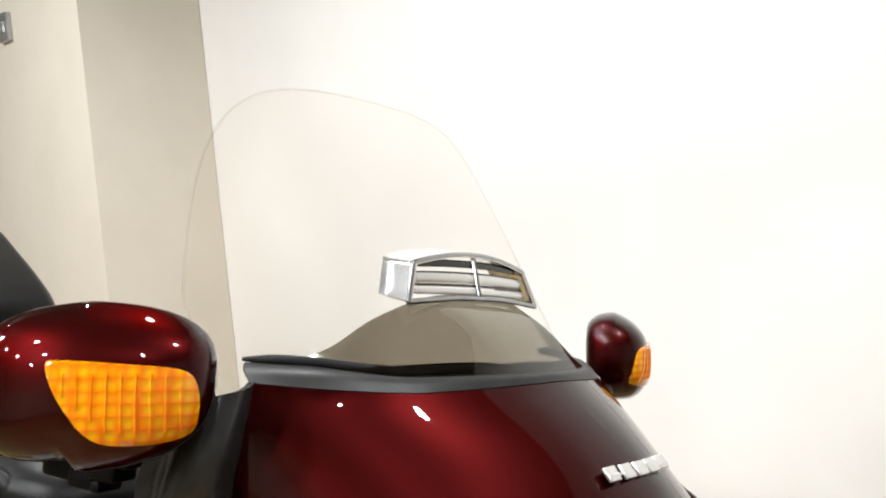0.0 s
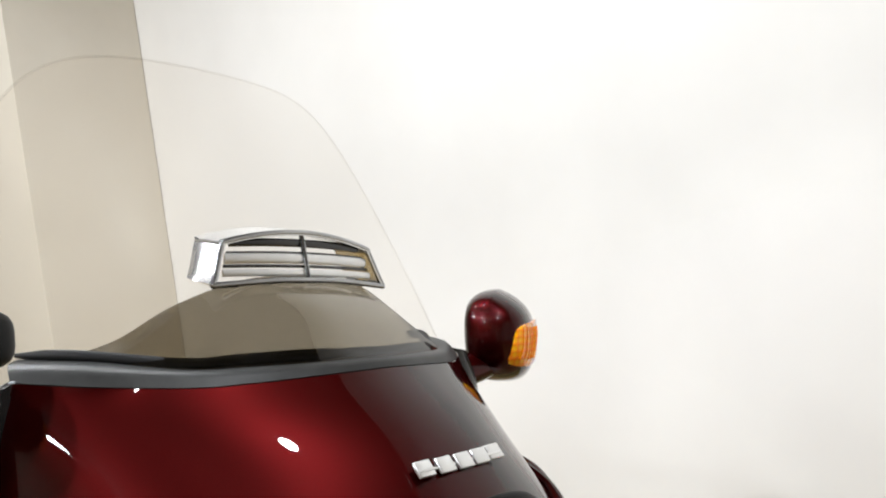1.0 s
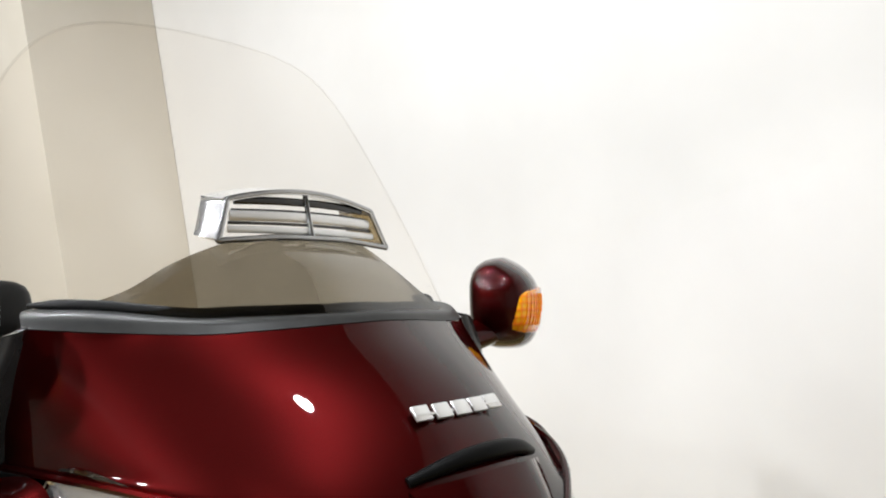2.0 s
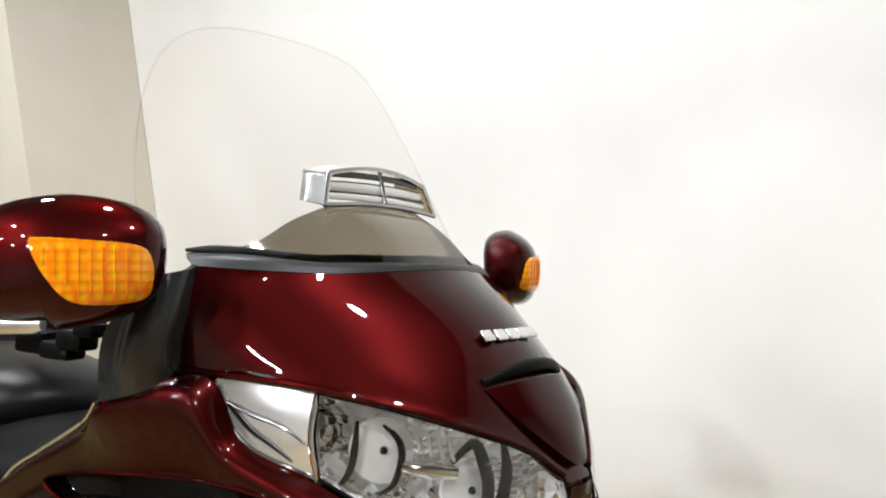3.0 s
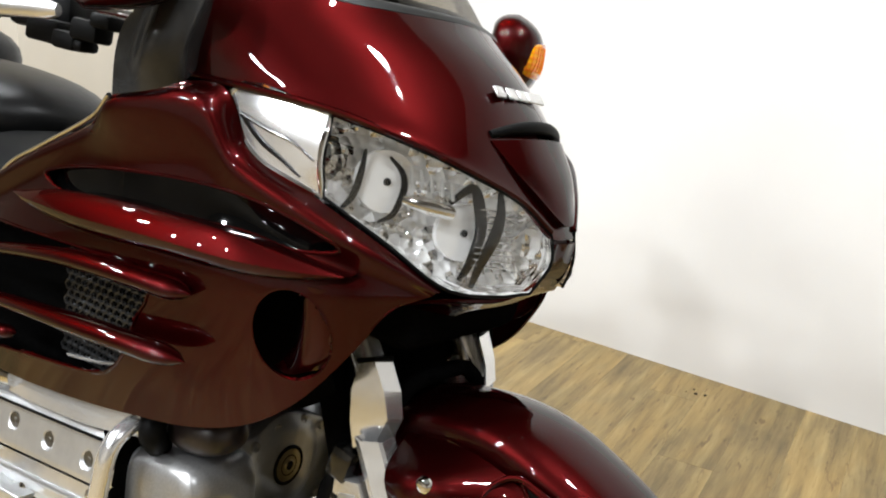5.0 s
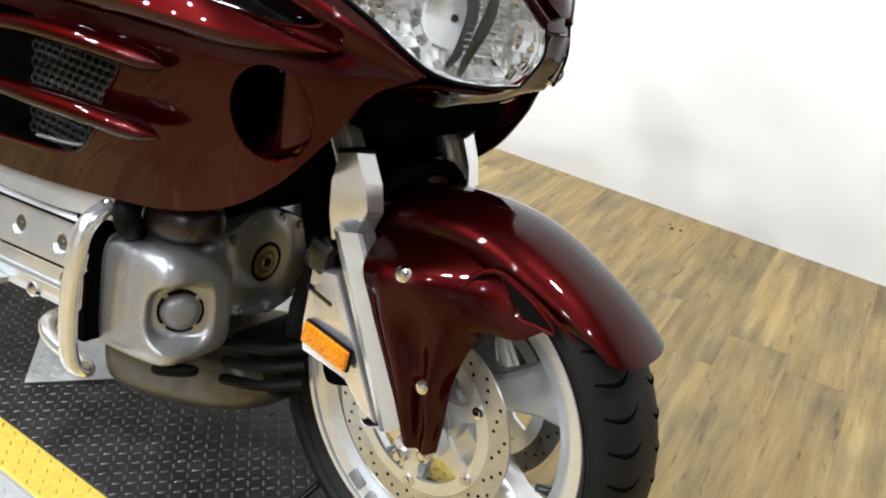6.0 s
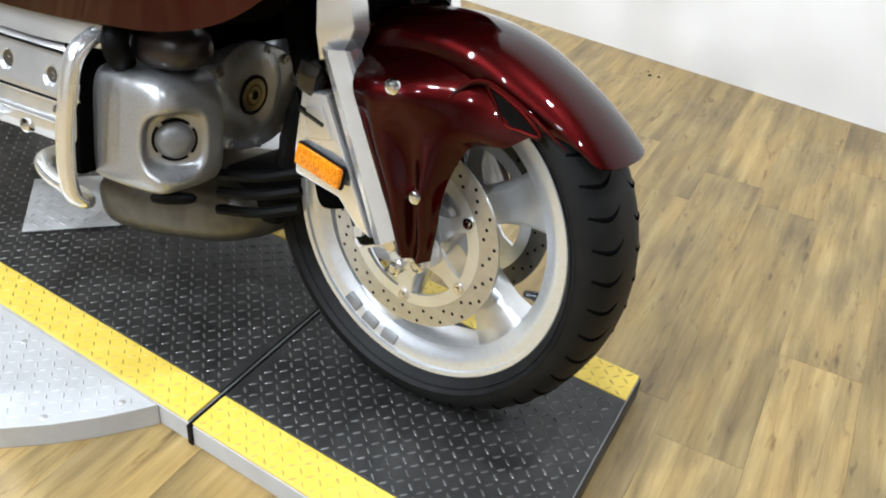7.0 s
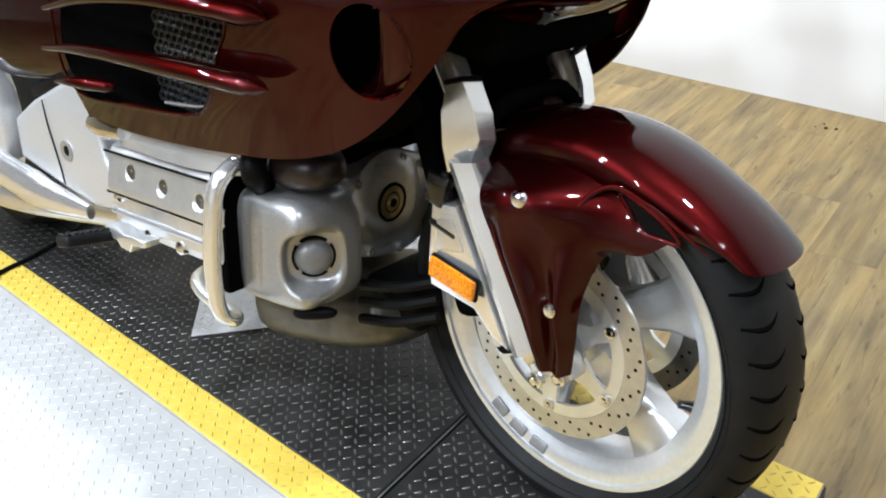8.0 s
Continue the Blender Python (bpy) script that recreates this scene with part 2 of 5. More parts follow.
JOINT = simple("floor_joint", (0.17, 0.13, 0.065), (0.22, 0.165, 0.085), 0.8, 0.0, 30)

JOINT_DARK = simple("dark_dirt", (0.02, 0.015, 0.01), (0.04, 0.03, 0.02), 0.8, 0.0, 60)


# ---- geometry tools ----
def part(name, bm, mat, parent=None, label="", smooth=True, angle=40):
    me = bpy.data.meshes.new(name)
    bmesh.ops.recalc_face_normals(bm, faces=bm.faces)
    if smooth:
        for f in bm.faces:
            f.smooth = True
        lim = radians(angle)
        for e in bm.edges:
            e.smooth = len(e.link_faces) == 2 and e.calc_face_angle(0) < lim
    bm.to_mesh(me)
    bm.free()
    for mt in mat if isinstance(mat, (list, tuple)) else [mat]:
        me.materials.append(mt)
    ob = new(name, me)
    if parent:
        ob.parent = parent
    if label:
        tagged(ob, label)
    return ob


def V(*a):
    return Vector(a)


def cr(points, n, closed=False):
    """n points along a smooth curve through the given ones, evenly by parameter."""
    p = [Vector(q) for q in points]
    k = len(p)
    if k == 1:
        return [p[0].copy() for _ in range(n)]
    out = []
    spans = k if closed else k - 1
    for i in range(n):
        s = i / (n if closed else n - 1) * spans
        a = min(int(s), spans - 1)
        f = s - a
        if closed:
            p0, p1, p2, p3 = p[(a - 1) % k], p[a % k], p[(a + 1) % k], p[(a + 2) % k]
        else:
            p1, p2 = p[a], p[a + 1]
            p0 = p[a - 1] if a else 2 * p1 - p2
            p3 = p[a + 2] if a + 2 < k else 2 * p2 - p1
        out.append(0.5 * (2 * p1 + (p2 - p0) * f + (2 * p0 - 5 * p1 + 4 * p2 - p3) * f * f + (3 * p1 - p0 - 3 * p2 + p3) * f**3))
    return out


def mirrored(curve):
    """A curve from the middle to the right side, carried on to the left side."""
    left = [Vector((q[0], -q[1], q[2])) for q in curve[:0:-1]]
    return left + [Vector(q) for q in curve]


def surface(curves, nu, nv):
    rows = [cr(c, nu) for c in curves]
    cols = [cr([r[i] for r in rows], nv) for i in range(nu)]
    return [[cols[i][j] for i in range(nu)] for j in range(nv)]


def sheet(grid, thick=0.003, skip=None, closed=False, bm=None):
    """A thin shell over a grid of points; skip(i, j) leaves faces out."""
    bm = bm or bmesh.new()
    vs = [[bm.verts.new(q) for q in row] for row in grid]
    faces = []
    nj, ni = len(vs), len(vs[0])
    for j in range(nj - 1):
        for i in range(ni if closed else ni - 1):
            if skip and skip(i / (ni - 1), j / (nj - 1)):
                continue
            k = (i + 1) % ni
            try:
                faces.append(bm.faces.new((vs[j][i], vs[j][k], vs[j + 1][k], vs[j + 1][i])))
            except ValueError:
                pass
    for v in list(bm.verts):
        if not v.link_faces:
            bm.verts.remove(v)
    bmesh.ops.recalc_face_normals(bm, faces=faces)
    if thick:
        bmesh.ops.solidify(bm, geom=faces, thickness=thick)
    return bm


def relax(grid, times):
    """Evens out a grid of points, with its border held."""
    for _ in range(times):
        old = [[q.copy() for q in row] for row in grid]
        for j in range(1, len(grid) - 1):
            for i in range(1, len(grid[0]) - 1):
                grid[j][i] = 0.5 * old[j][i] + 0.125 * (old[j - 1][i] + old[j + 1][i] + old[j][i - 1] + old[j][i + 1])
    return grid


def inside_by(poly, x, z):
    """How far a place lies inside an outline (negative outside), and the nearest place on it."""
    best, near, odd = 9.0, None, False
    for (x0, z0), (x1, z1) in zip(poly, poly[1:] + poly[:1]):
        dx, dz = x1 - x0, z1 - z0
        k = max(0.0, min(1.0, ((x - x0) * dx + (z - z0) * dz) / (dx * dx + dz * dz)))
        px, pz = x0 + k * dx, z0 + k * dz
        d = math.hypot(x - px, z - pz)
        if d < best:
            best, near = d, (px, pz)
        if (z0 > z) != (z1 > z) and x < x0 + (z - z0) / (z1 - z0) * dx:
            odd = not odd
    return (best if odd else -best), near


def pierced(grid, thick, outlines):
    """A shell with clean-edged openings, whose outlines are given in (x, z)."""
    bm = bmesh.new()
    deep = {}
    for j, row in enumerate(grid):
        for i, q in enumerate(row):
            for poly in outlines:
                if min(p[0] for p in poly) - 0.01 < q.x < max(p[0] for p in poly) + 0.01 and min(p[1] for p in poly) - 0.01 < q.z < max(p[1] for p in poly) + 0.01:
                    d, near = inside_by(poly, q.x, q.z)
                    if d > 0:
                        deep[j, i] = near
    vs, faces = {}, []
    for j in range(len(grid) - 1):
        for i in range(len(grid[0]) - 1):
            ids = ((j, i), (j, i + 1), (j + 1, i + 1), (j + 1, i))
            if all(k in deep for k in ids):
                continue
            quad = []
            for k in ids:
                if k not in vs:
                    q = grid[k[0]][k[1]].copy()
                    if k in deep:
                        q.x, q.z = deep[k]
                    vs[k] = bm.verts.new(q)
                quad.append(vs[k])
            faces.append(bm.faces.new(quad))
    bmesh.ops.recalc_face_normals(bm, faces=faces)
    bmesh.ops.solidify(bm, geom=faces, thickness=thick)
    return bm


def ring_frames(path, closed=False):
    n = len(path)
    out, side = [], None
    for i, p in enumerate(path):
        a = path[(i - 1) % n] if closed or i else p
        b = path[(i + 1) % n] if closed or i < n - 1 else p
        t = (b - a).normalized()
        if side is None:
            side = t.orthogonal()
        side = (side - t * side.dot(t)).normalized()
        out.append((p, side, t.cross(side)))
    return out


def tube(path, r, n=12, closed=False, bm=None, squash=None):
    """A swept round bar. r: a radius, or one for each point. squash: (direction, factor)."""
    bm = bm or bmesh.new()
    rows = []
    for i, (p, a, b) in enumerate(ring_frames(path, closed)):
        rr = r[i] if isinstance(r, (list, tuple)) else r
        row = []
        for k in range(n):
            w = 2 * math.pi * k / n
            off = (a * math.cos(w) + b * math.sin(w)) * rr
            if squash:
                d = Vector(squash[0]).normalized()
                off -= d * off.dot(d) * (1 - squash[1])
            row.append(bm.verts.new(p + off))
        rows.append(row)
    m = len(rows)
    for j in range(m if closed else m - 1):
        for k in range(n):
            bm.faces.new((rows[j][k], rows[j][(k + 1) % n], rows[(j + 1) % m][(k + 1) % n], rows[(j + 1) % m][k]))
    if not closed:
        bm.faces.new(rows[0][::-1]), bm.faces.new(rows[-1])
    return bm


def lathe(profile, m=None, n=48, cap=False, bm=None, arc=None):
    """A profile of (radius, along) turned about its own y axis, then placed by m."""
    bm = bm or bmesh.new()
    m = m or Matrix()
    turns = n if arc is None else n + 1
    rows = []
    for k in range(turns):
        w = 2 * math.pi * k / n if arc is None else arc[0] + (arc[1] - arc[0]) * k / n
        rows.append([bm.verts.new(m @ Vector((r * math.cos(w), y, r * math.sin(w)))) for r, y in profile])
    for k in range(n):
        a, b = rows[k], rows[(k + 1) % turns]
        for i in range(len(profile) - 1):
            vs = [a[i], a[i + 1], b[i + 1], b[i]]
            bm.faces.new(vs)
    if cap:
        for i in (0, -1):
            if profile[i][0] > 1e-6:
                bm.faces.new([r[i] for r in rows])
    bmesh.ops.remove_doubles(bm, verts=bm.verts, dist=1e-6)
    return bm


def prism(outline, depth, m=None, bevel=0.0, bm=None, segs=2):
    """A flat outline of (x, z), pushed along y by depth, edges rounded, placed by m."""
    own = bmesh.new()
    m = m or Matrix()
    front = [own.verts.new((x, 0, z)) for x, z in outline]
    back = [own.verts.new((x, depth, z)) for x, z in outline]
    own.faces.new(front), own.faces.new(back[::-1])
    k = len(outline)
    for i in range(k):
        own.faces.new((front[(i + 1) % k], front[i], back[i], back[(i + 1) % k]))
    bmesh.ops.recalc_face_normals(own, faces=own.faces)
    if bevel:
        es = [e for e in own.edges if all(v in front for v in e.verts) or all(v in back for v in e.verts)]
        bmesh.ops.bevel(own, geom=es, offset=bevel, segments=segs, affect="EDGES", profile=0.5)
    own.transform(m)
    if bm is None:
        return own
    me = bpy.data.meshes.new("tmp")
    own.to_mesh(me), own.free()
    bm.from_mesh(me)
    bpy.data.meshes.remove(me)
    return bm


def box(size, m=None, bevel=0.0, bm=None, segs=2):
    own = bmesh.new()
    bmesh.ops.create_cube(own, size=1, matrix=Matrix.Diagonal((*size, 1)))
    if bevel:
        bmesh.ops.bevel(own, geom=list(own.edges), offset=bevel, segments=segs, affect="EDGES", profile=0.5)
    own.transform(m or Matrix())
    if bm is None:
        return own
    me = bpy.data.meshes.new("tmp")
    own.to_mesh(me), own.free()
    bm.from_mesh(me)
    bpy.data.meshes.remove(me)
    return bm


def blob(size, power, m=None, n=28, bm=None):
    """A rounded block: a super-ellipsoid of half sizes and roundness."""
    own = bmesh.new()
    bmesh.ops.create_uvsphere(own, u_segments=n, v_segments=n // 2, radius=1)
    for v in own.verts:
        c = v.co
        k = sum(abs(a) ** power for a in c) ** (-1 / power)
        v.co = Vector((c.x * k * size[0], c.y * k * size[1], c.z * k * size[2]))
    own.transform(m or Matrix())
    return own


def both(fn):
    """Runs fn for the right side (-1) and the left side (+1)."""
    for s in (-1, 1):
        fn(s)


def flip(bm, s):
    """Carries a right-side mesh over to the left side when s is +1."""
    if s > 0:
        bm.transform(Matrix.Diagonal((1, -1, 1, 1)))
        bmesh.ops.reverse_faces(bm, faces=bm.faces)
    return bm


def axes(o, x, y, z):
    return Matrix(((x[0], y[0], z[0], o[0]), (x[1], y[1], z[1], o[1]), (x[2], y[2], z[2], o[2]), (0, 0, 0, 1)))


# ---- the room ----
FLOOR = -0.045
SLOPE = -0.105          # the back wall runs slightly towards the camera
WALL_TURN = math.degrees(math.atan(SLOPE))


def wall_y(x):
    return 1.83 + SLOPE * x


def wall(name, a, b, thick, low, high, mat, label):
    """A wall whose face runs from a to b; its thickness lies to the left of that way."""
    d = Vector((b[0] - a[0], b[1] - a[1], 0))
    n = Vector((-d.y, d.x, 0)).normalized()
    bm = box((d.length, thick, high - low))
    mid = Vector(((a[0] + b[0]) / 2, (a[1] + b[1]) / 2, (low + high) / 2)) + n * thick / 2
    dn = d.normalized()
    bm.transform(axes(mid, dn, n, (0, 0, 1)))
    return tagged(part(name, bm, mat, smooth=False), label, "wall", kind="structure")


HIGH = 3.4
wall("wall_north", (-3.65, wall_y(-3.65)), (5.5, wall_y(5.5)), 0.15, FLOOR, HIGH, WALL, "smooth white painted wall behind the motorcycle")
wall("wall_jog", (-3.5, 1.5), (-3.5, wall_y(-3.5) - 0.003), 0.15, FLOOR, HIGH, WALL_BEIGE, "cream painted return of the wall")
wall("wall_northwest", (-8.0, 1.503), (-3.652, 1.503), 0.15, FLOOR, HIGH, WALL_BEIGE, "cream painted wall beyond the corner")
wall("wall_west", (-8.0, -6.0), (-8.0, 1.5), 0.15, FLOOR, HIGH, WALL_WARM, "cream painted end wall")
wall("wall_south", (5.5, -6.0), (-8.0, -6.0), 0.15, FLOOR, HIGH, WALL_WARM, "cream painted wall on the camera side of the room")
wall("wall_east", (5.5, wall_y(5.5)), (5.5, -6.0), 0.15, FLOOR, HIGH, WALL, "white painted end wall")
# never in view; its dark paint keeps bounced light low
tagged(part("ceiling", box((14.0, 9.0, 0.12), pose(-1.2, -1.9, HIGH + 0.06)), CEILING, smooth=False), "plain dark ceiling, out of view", "ceiling", kind="structure")

# ---- the display platform ----
PLATE = pose(0, -0.02, 0, 0, 0, -2.2)
SKEW = -0.07


def plate_piece(name, x0, x1, y0, y1, mat, low=FLOOR, high=0.0, parent=None, label=""):
    bm = prism([(x0 + SKEW * y0, y0), (x1 + SKEW * y0, y0), (x1 + SKEW * y1, y1), (x0 + SKEW * y1, y1)], high - low, bevel=0.002)
    bm.transform(PLATE @ Matrix(((1, 0, 0, 0), (0, 0, 1, 0), (0, 1, 0, low), (0, 0, 0, 1))))
    return part(name, bm, mat, parent, label, smooth=False)


def lugs(name, inside, area, z, mat, parent, label, turn, pitch=0.0182, size=(0.0076, 0.0021, 0.0014)):
    """The raised lozenges of checker plate, in a herringbone, over the part of an area that lies inside."""
    verts, faces = [], []
    x0, x1, y0, y1 = area
    nx, ny = int((x1 - x0) / pitch), int((y1 - y0) / pitch)
    for i in range(nx):
        for j in range(ny):
            x, y = x0 + (i + 0.5) * pitch, y0 + (j + 0.5) * pitch
            if not inside(x, y):
                continue
            w = radians(turn) + (math.pi / 2 if (i + j) % 2 else 0)
            c, s = math.cos(w), math.sin(w)
            k = len(verts)
            l, h, t = size
            for u, v, up in ((-l, 0, 0), (-l * 0.45, -h, 0), (l * 0.45, -h, 0), (l, 0, 0), (l * 0.45, h, 0), (-l * 0.45, h, 0), (-l * 0.5, 0, t), (l * 0.5, 0, t)):
                verts.append((PLATE @ Vector((x + u * c - v * s, y + u * s + v * c, z + up))).to_tuple())
            faces += [(k, k + 1, k + 6), (k + 1, k + 2, k + 7, k + 6), (k + 2, k + 3, k + 7), (k + 3, k + 4, k + 7), (k + 4, k + 5, k + 6, k + 7), (k + 5, k, k + 6)]
    me = bpy.data.meshes.new(name)
    me.from_pydata(verts, [], faces)
    for p in me.polygons:
        p.use_smooth = False
    me.materials.append(mat)
    ob = new(name, me)
    ob.parent = parent
    return tagged(ob, label, kind="stuff")


YO, YI = 0.272, 0.198    # outer and inner edge of the yellow stripes


def platform_section(x0, x1, label):
    base = plate_piece("platform", x0, x1, -YO, YO, [SILVER_PLATE], high=-0.004)
    tagged(base, label, "platform", kind="structure")
    deck = plate_piece("deck", x0 + 0.001, x1 - 0.001, -YI, YI, BLACK_PLATE, low=-0.003, high=0.003, parent=base, label="scuffed black checker plate")
    for s in (-1, 1):
        a, b = sorted((s * YI, s * YO))
        plate_piece("stripe", x0 + 0.001, x1 - 0.001, a + 0.0005, b - 0.0005, YELLOW, low=-0.003, high=0.003, parent=base, label="yellow painted edge stripe")
    lugs("lug_pattern", lambda x, y: abs(y) < YI and x0 + SKEW * y + 0.01 < x < x1 + SKEW * y - 0.01, (max(x0, -1.75) - 0.05, x1 + 0.05, -YI, YI), 0.003, BLACK_LUG, base, "raised worn lugs", 52)
    for s in (-1, 1):
        lugs("lug_stripe", lambda x, y: YI < s * y < YO and x0 + SKEW * y + 0.01 < x < x1 + SKEW * y - 0.01, (max(x0, -1.75) - 0.05, x1 + 0.05, *sorted((s * YI, s * YO))), 0.003, YELLOW_WORN, base, "raised worn lugs", 52)
    return base


front_section = platform_section(-0.236, 0.322, "front section of a low black platform with yellow edges")
platform_section(-2.4, -0.2455, "turntable section of a low black platform with yellow edges")

plate_piece("edge_skirt", 0.3225, 0.3255, -YO, YO, BLACK_PLATE, high=-0.002, parent=front_section, label="black painted front edge")
# black filler added in the open joint to draw its dark line
joint_strip = plate_piece("joint_strip", -0.2452, -0.2363, -YO - 0.004, YO + 0.002, BLACK_PLASTIC, high=-0.003)
tagged(joint_strip, "black strip filling the joint between the platform sections", "strip", kind="structure")

RING = (-0.895, 0.09, 0.70)


def turntable_wing(s):
    """The part of the round turntable beside the runway."""
    cx, cy, r = RING
    edge = []
    n = 64
    for k in range(n + 1):
        w = math.pi * 2 * k / n
        q = PLATE.inverted() @ Vector((cx + r * math.cos(w), cy + r * math.sin(w), 0))
        if s * q.y > YO + 0.002:
            edge.append((q.x, q.y))
    edge.sort(key=lambda e: e[0])
    q0 = PLATE.inverted() @ Vector((cx, cy, 0))
    y = s * (YO + 0.002)
    dx = math.sqrt(max(r * r - (y - q0.y) ** 2, 0))
    outline = [(q0.x - dx, y)] + edge + [(q0.x + dx, y)]
    bm = prism(outline, -FLOOR - 0.002, bevel=0.0015)
    bm.transform(PLATE @ Matrix(((1, 0, 0, 0), (0, 0, 1, 0), (0, 1, 0, FLOOR), (0, 0, 0, 1))))
    wing = tagged(part("turntable_wing", bm, SILVER_PLATE, smooth=False), "bright aluminium checker plate wing of the turntable", "platform", kind="structure")

    def inside(x, yy):
        p = Vector((x, yy)) - Vector((q0.x, q0.y))
        return s * yy > YO + 0.012 and p.length < r - 0.012

    a, b = sorted((s * (YO + 0.002), s * (YO + 0.45)))
    lugs("lug_pattern", inside, (-1.65, -0.2, a, b), -0.002, SILVER_PLATE, wing, "bright raised lugs", 52)
    return wing


near_wing = turntable_wing(-1)
turntable_wing(1)
for x, y in ((-0.35, -0.311), (-0.59, -0.305), (-0.83, -0.295), (-0.62, -0.44), (-0.42, -0.40), (-1.07, -0.29)):
    part("rivet", lathe([(0, 0.0012), (0.004, 0.0010), (0.0062, 0.0)], pose(x, y, -0.002, 90, 0, 0), 12), ALLOY, near_wing)

# silver plate that lies on the deck under the engine
loose = box((0.19, 0.21, 0.003), pose(-0.869, 0.038, 0.0064, 0, 0, 46), 0.0008)
loose_plate = tagged(part("loose_plate", loose, SILVER_PLATE, smooth=False), "loose aluminium checker plate lying on the black deck", "plate")
LP = pose(-0.869, 0.038, 0, 0, 0, 46).inverted() @ PLATE
lugs("lug_pattern", lambda x, y: abs((LP @ V(x, y, 0)).x) < 0.085 and abs((LP @ V(x, y, 0)).y) < 0.095, (-1.1, -0.6, -0.15, 0.25), 0.0080, SILVER_PLATE, loose_plate, "raised lugs", 7, size=(0.0088, 0.0023, 0.0015))

# ---- the floor ----
floor = tagged(part("floor", box((14.0, 9.0, 0.1), pose(-1.2, -1.9, FLOOR - 0.053)), JOINT, smooth=False), "light wood-look plank floor", "floor", kind="structure")
PLANK_W, PLANK_L = 0.152, 0.914
PLANK_TURN = 93.0
plank_bm = box((PLANK_L - 0.0003, PLANK_W - 0.0003, 0.003), bevel=0.0003, segs=1)
plank_me = bpy.data.meshes.new("plank")
plank_bm.to_mesh(plank_me), plank_bm.free()
plank_me.materials.append(WOOD)
rng = random.Random(7)
TURN = pose(0, 0, 0, 0, 0, PLANK_TURN)
count = 0
far_planks = bmesh.new()
for j in range(-60, 60):
    off = rng.random() * PLANK_L
    for i in range(-12, 12):
        q = TURN @ Vector((i * PLANK_L + off, j * PLANK_W, 0))
        if not (-7.9 < q.x < 5.4 and -5.9 < q.y < wall_y(q.x) + 0.5):
            continue
        near = -1.9 < q.x < 2.4 and -1.1 < q.y < 2.3
        if near and count < 300:
            ob = new("plank", plank_me)
            ob.parent = floor
            ob.matrix_local = Matrix.Translation((q.x, q.y, FLOOR - 0.0015)) @ TURN
            count += 1
        else:
            box((PLANK_L - 0.0003, PLANK_W - 0.0003, 0.003), Matrix.Translation((i * PLANK_L + off, j * PLANK_W, FLOOR - 0.0015)), bm=far_planks)
far_part = tagged(part("far_planks", far_planks, WOOD, floor, smooth=False), "light wood-look planks", kind="stuff")
far_part.matrix_local = TURN

# crumbs of dirt by the wall
crumbs = bmesh.new()
for x, y, r in ((-0.179, 1.702, 0.007), (-0.151, 1.709, 0.006), (-0.194, 1.732, 0.004), (-0.21, 1.70, 0.003), (0.03, 1.62, 0.003)):
    bmesh.ops.create_icosphere(crumbs, subdivisions=1, radius=r, matrix=pose(x, y, FLOOR + 0.4 * r) @ Matrix.Diagonal((1.0, 0.8, 0.5, 1)))
tagged(part("debris", crumbs, JOINT_DARK, smooth=False), "few dark crumbs lying on the wood floor", "debris", kind="stuff")

# cable that lies on the platform
tagged(part("cable", tube(cr([(-1.455, -0.262, 0.009), (-1.476, -0.217, 0.009), (-1.481, -0.142, 0.009), (-1.494, -0.059, 0.009), (-1.53, 0.06, 0.009), (-1.60, 0.16, 0.009)], 30), 0.0055, 8), BLACK_PLASTIC), "black cable lying across the platform", "cable")

# small box on the wall
switch = tagged(part("wall_switch", box((0.105, 0.03, 0.15), pose(-4.23, 1.488, 2.545), 0.006), GREY_PAINT), "small grey switch box on the white wall", "switch")
part("rocker", box((0.03, 0.012, 0.06), pose(-4.23, 1.471, 2.545), 0.003), ALLOY_BRIGHT, switch)

# ---- the motorcycle ----
bike = tagged(new("motorcycle"), "dark red touring motorcycle with chrome trim leaning on its stand", "motorcycle")
bike.matrix_world = pose(0, 0, 0, -9, 0, 0)

RAKE = radians(29.25)
FORK = Vector((-math.sin(RAKE), 0, math.cos(RAKE)))
HEAD = Vector((0.109, 0, 0))
STEER = Matrix.Translation(HEAD) @ Matrix.Rotation(radians(-6), 4, FORK) @ Matrix.Translation(-HEAD)
AXLE = Vector((0, 0, 0.3075))
HUB = Matrix.Translation(AXLE)


def steered(name, bm, mat, parent=None, label="", angle=40, smooth=True):
    bm.transform(STEER)
    return part(name, bm, mat, parent or bike, label, smooth, angle)


# wheel
wheel = steered("front_wheel", lathe([(0.200, -0.034), (0.206, -0.037), (0.214, -0.042), (0.2215, -0.0455), (0.2285, -0.0468), (0.2330, -0.0478), (0.2342, -0.0525), (0.2405, -0.0540), (0.243, -0.052), (0.2435, -0.047), (0.236, -0.042), (0.228, -0.04), (0.226, 0.04), (0.236, 0.042), (0.2435, 0.047), (0.243, 0.052), (0.2405, 0.0540), (0.2342, 0.0525), (0.2330, 0.0478), (0.2285, 0.0468), (0.2215, 0.0455), (0.214, 0.042), (0.206, 0.037), (0.200, 0.034), (0.196, 0.02), (0.196, -0.02), (0.200, -0.034)], HUB, 96), RIM, label="five-spoke polished alloy front wheel")


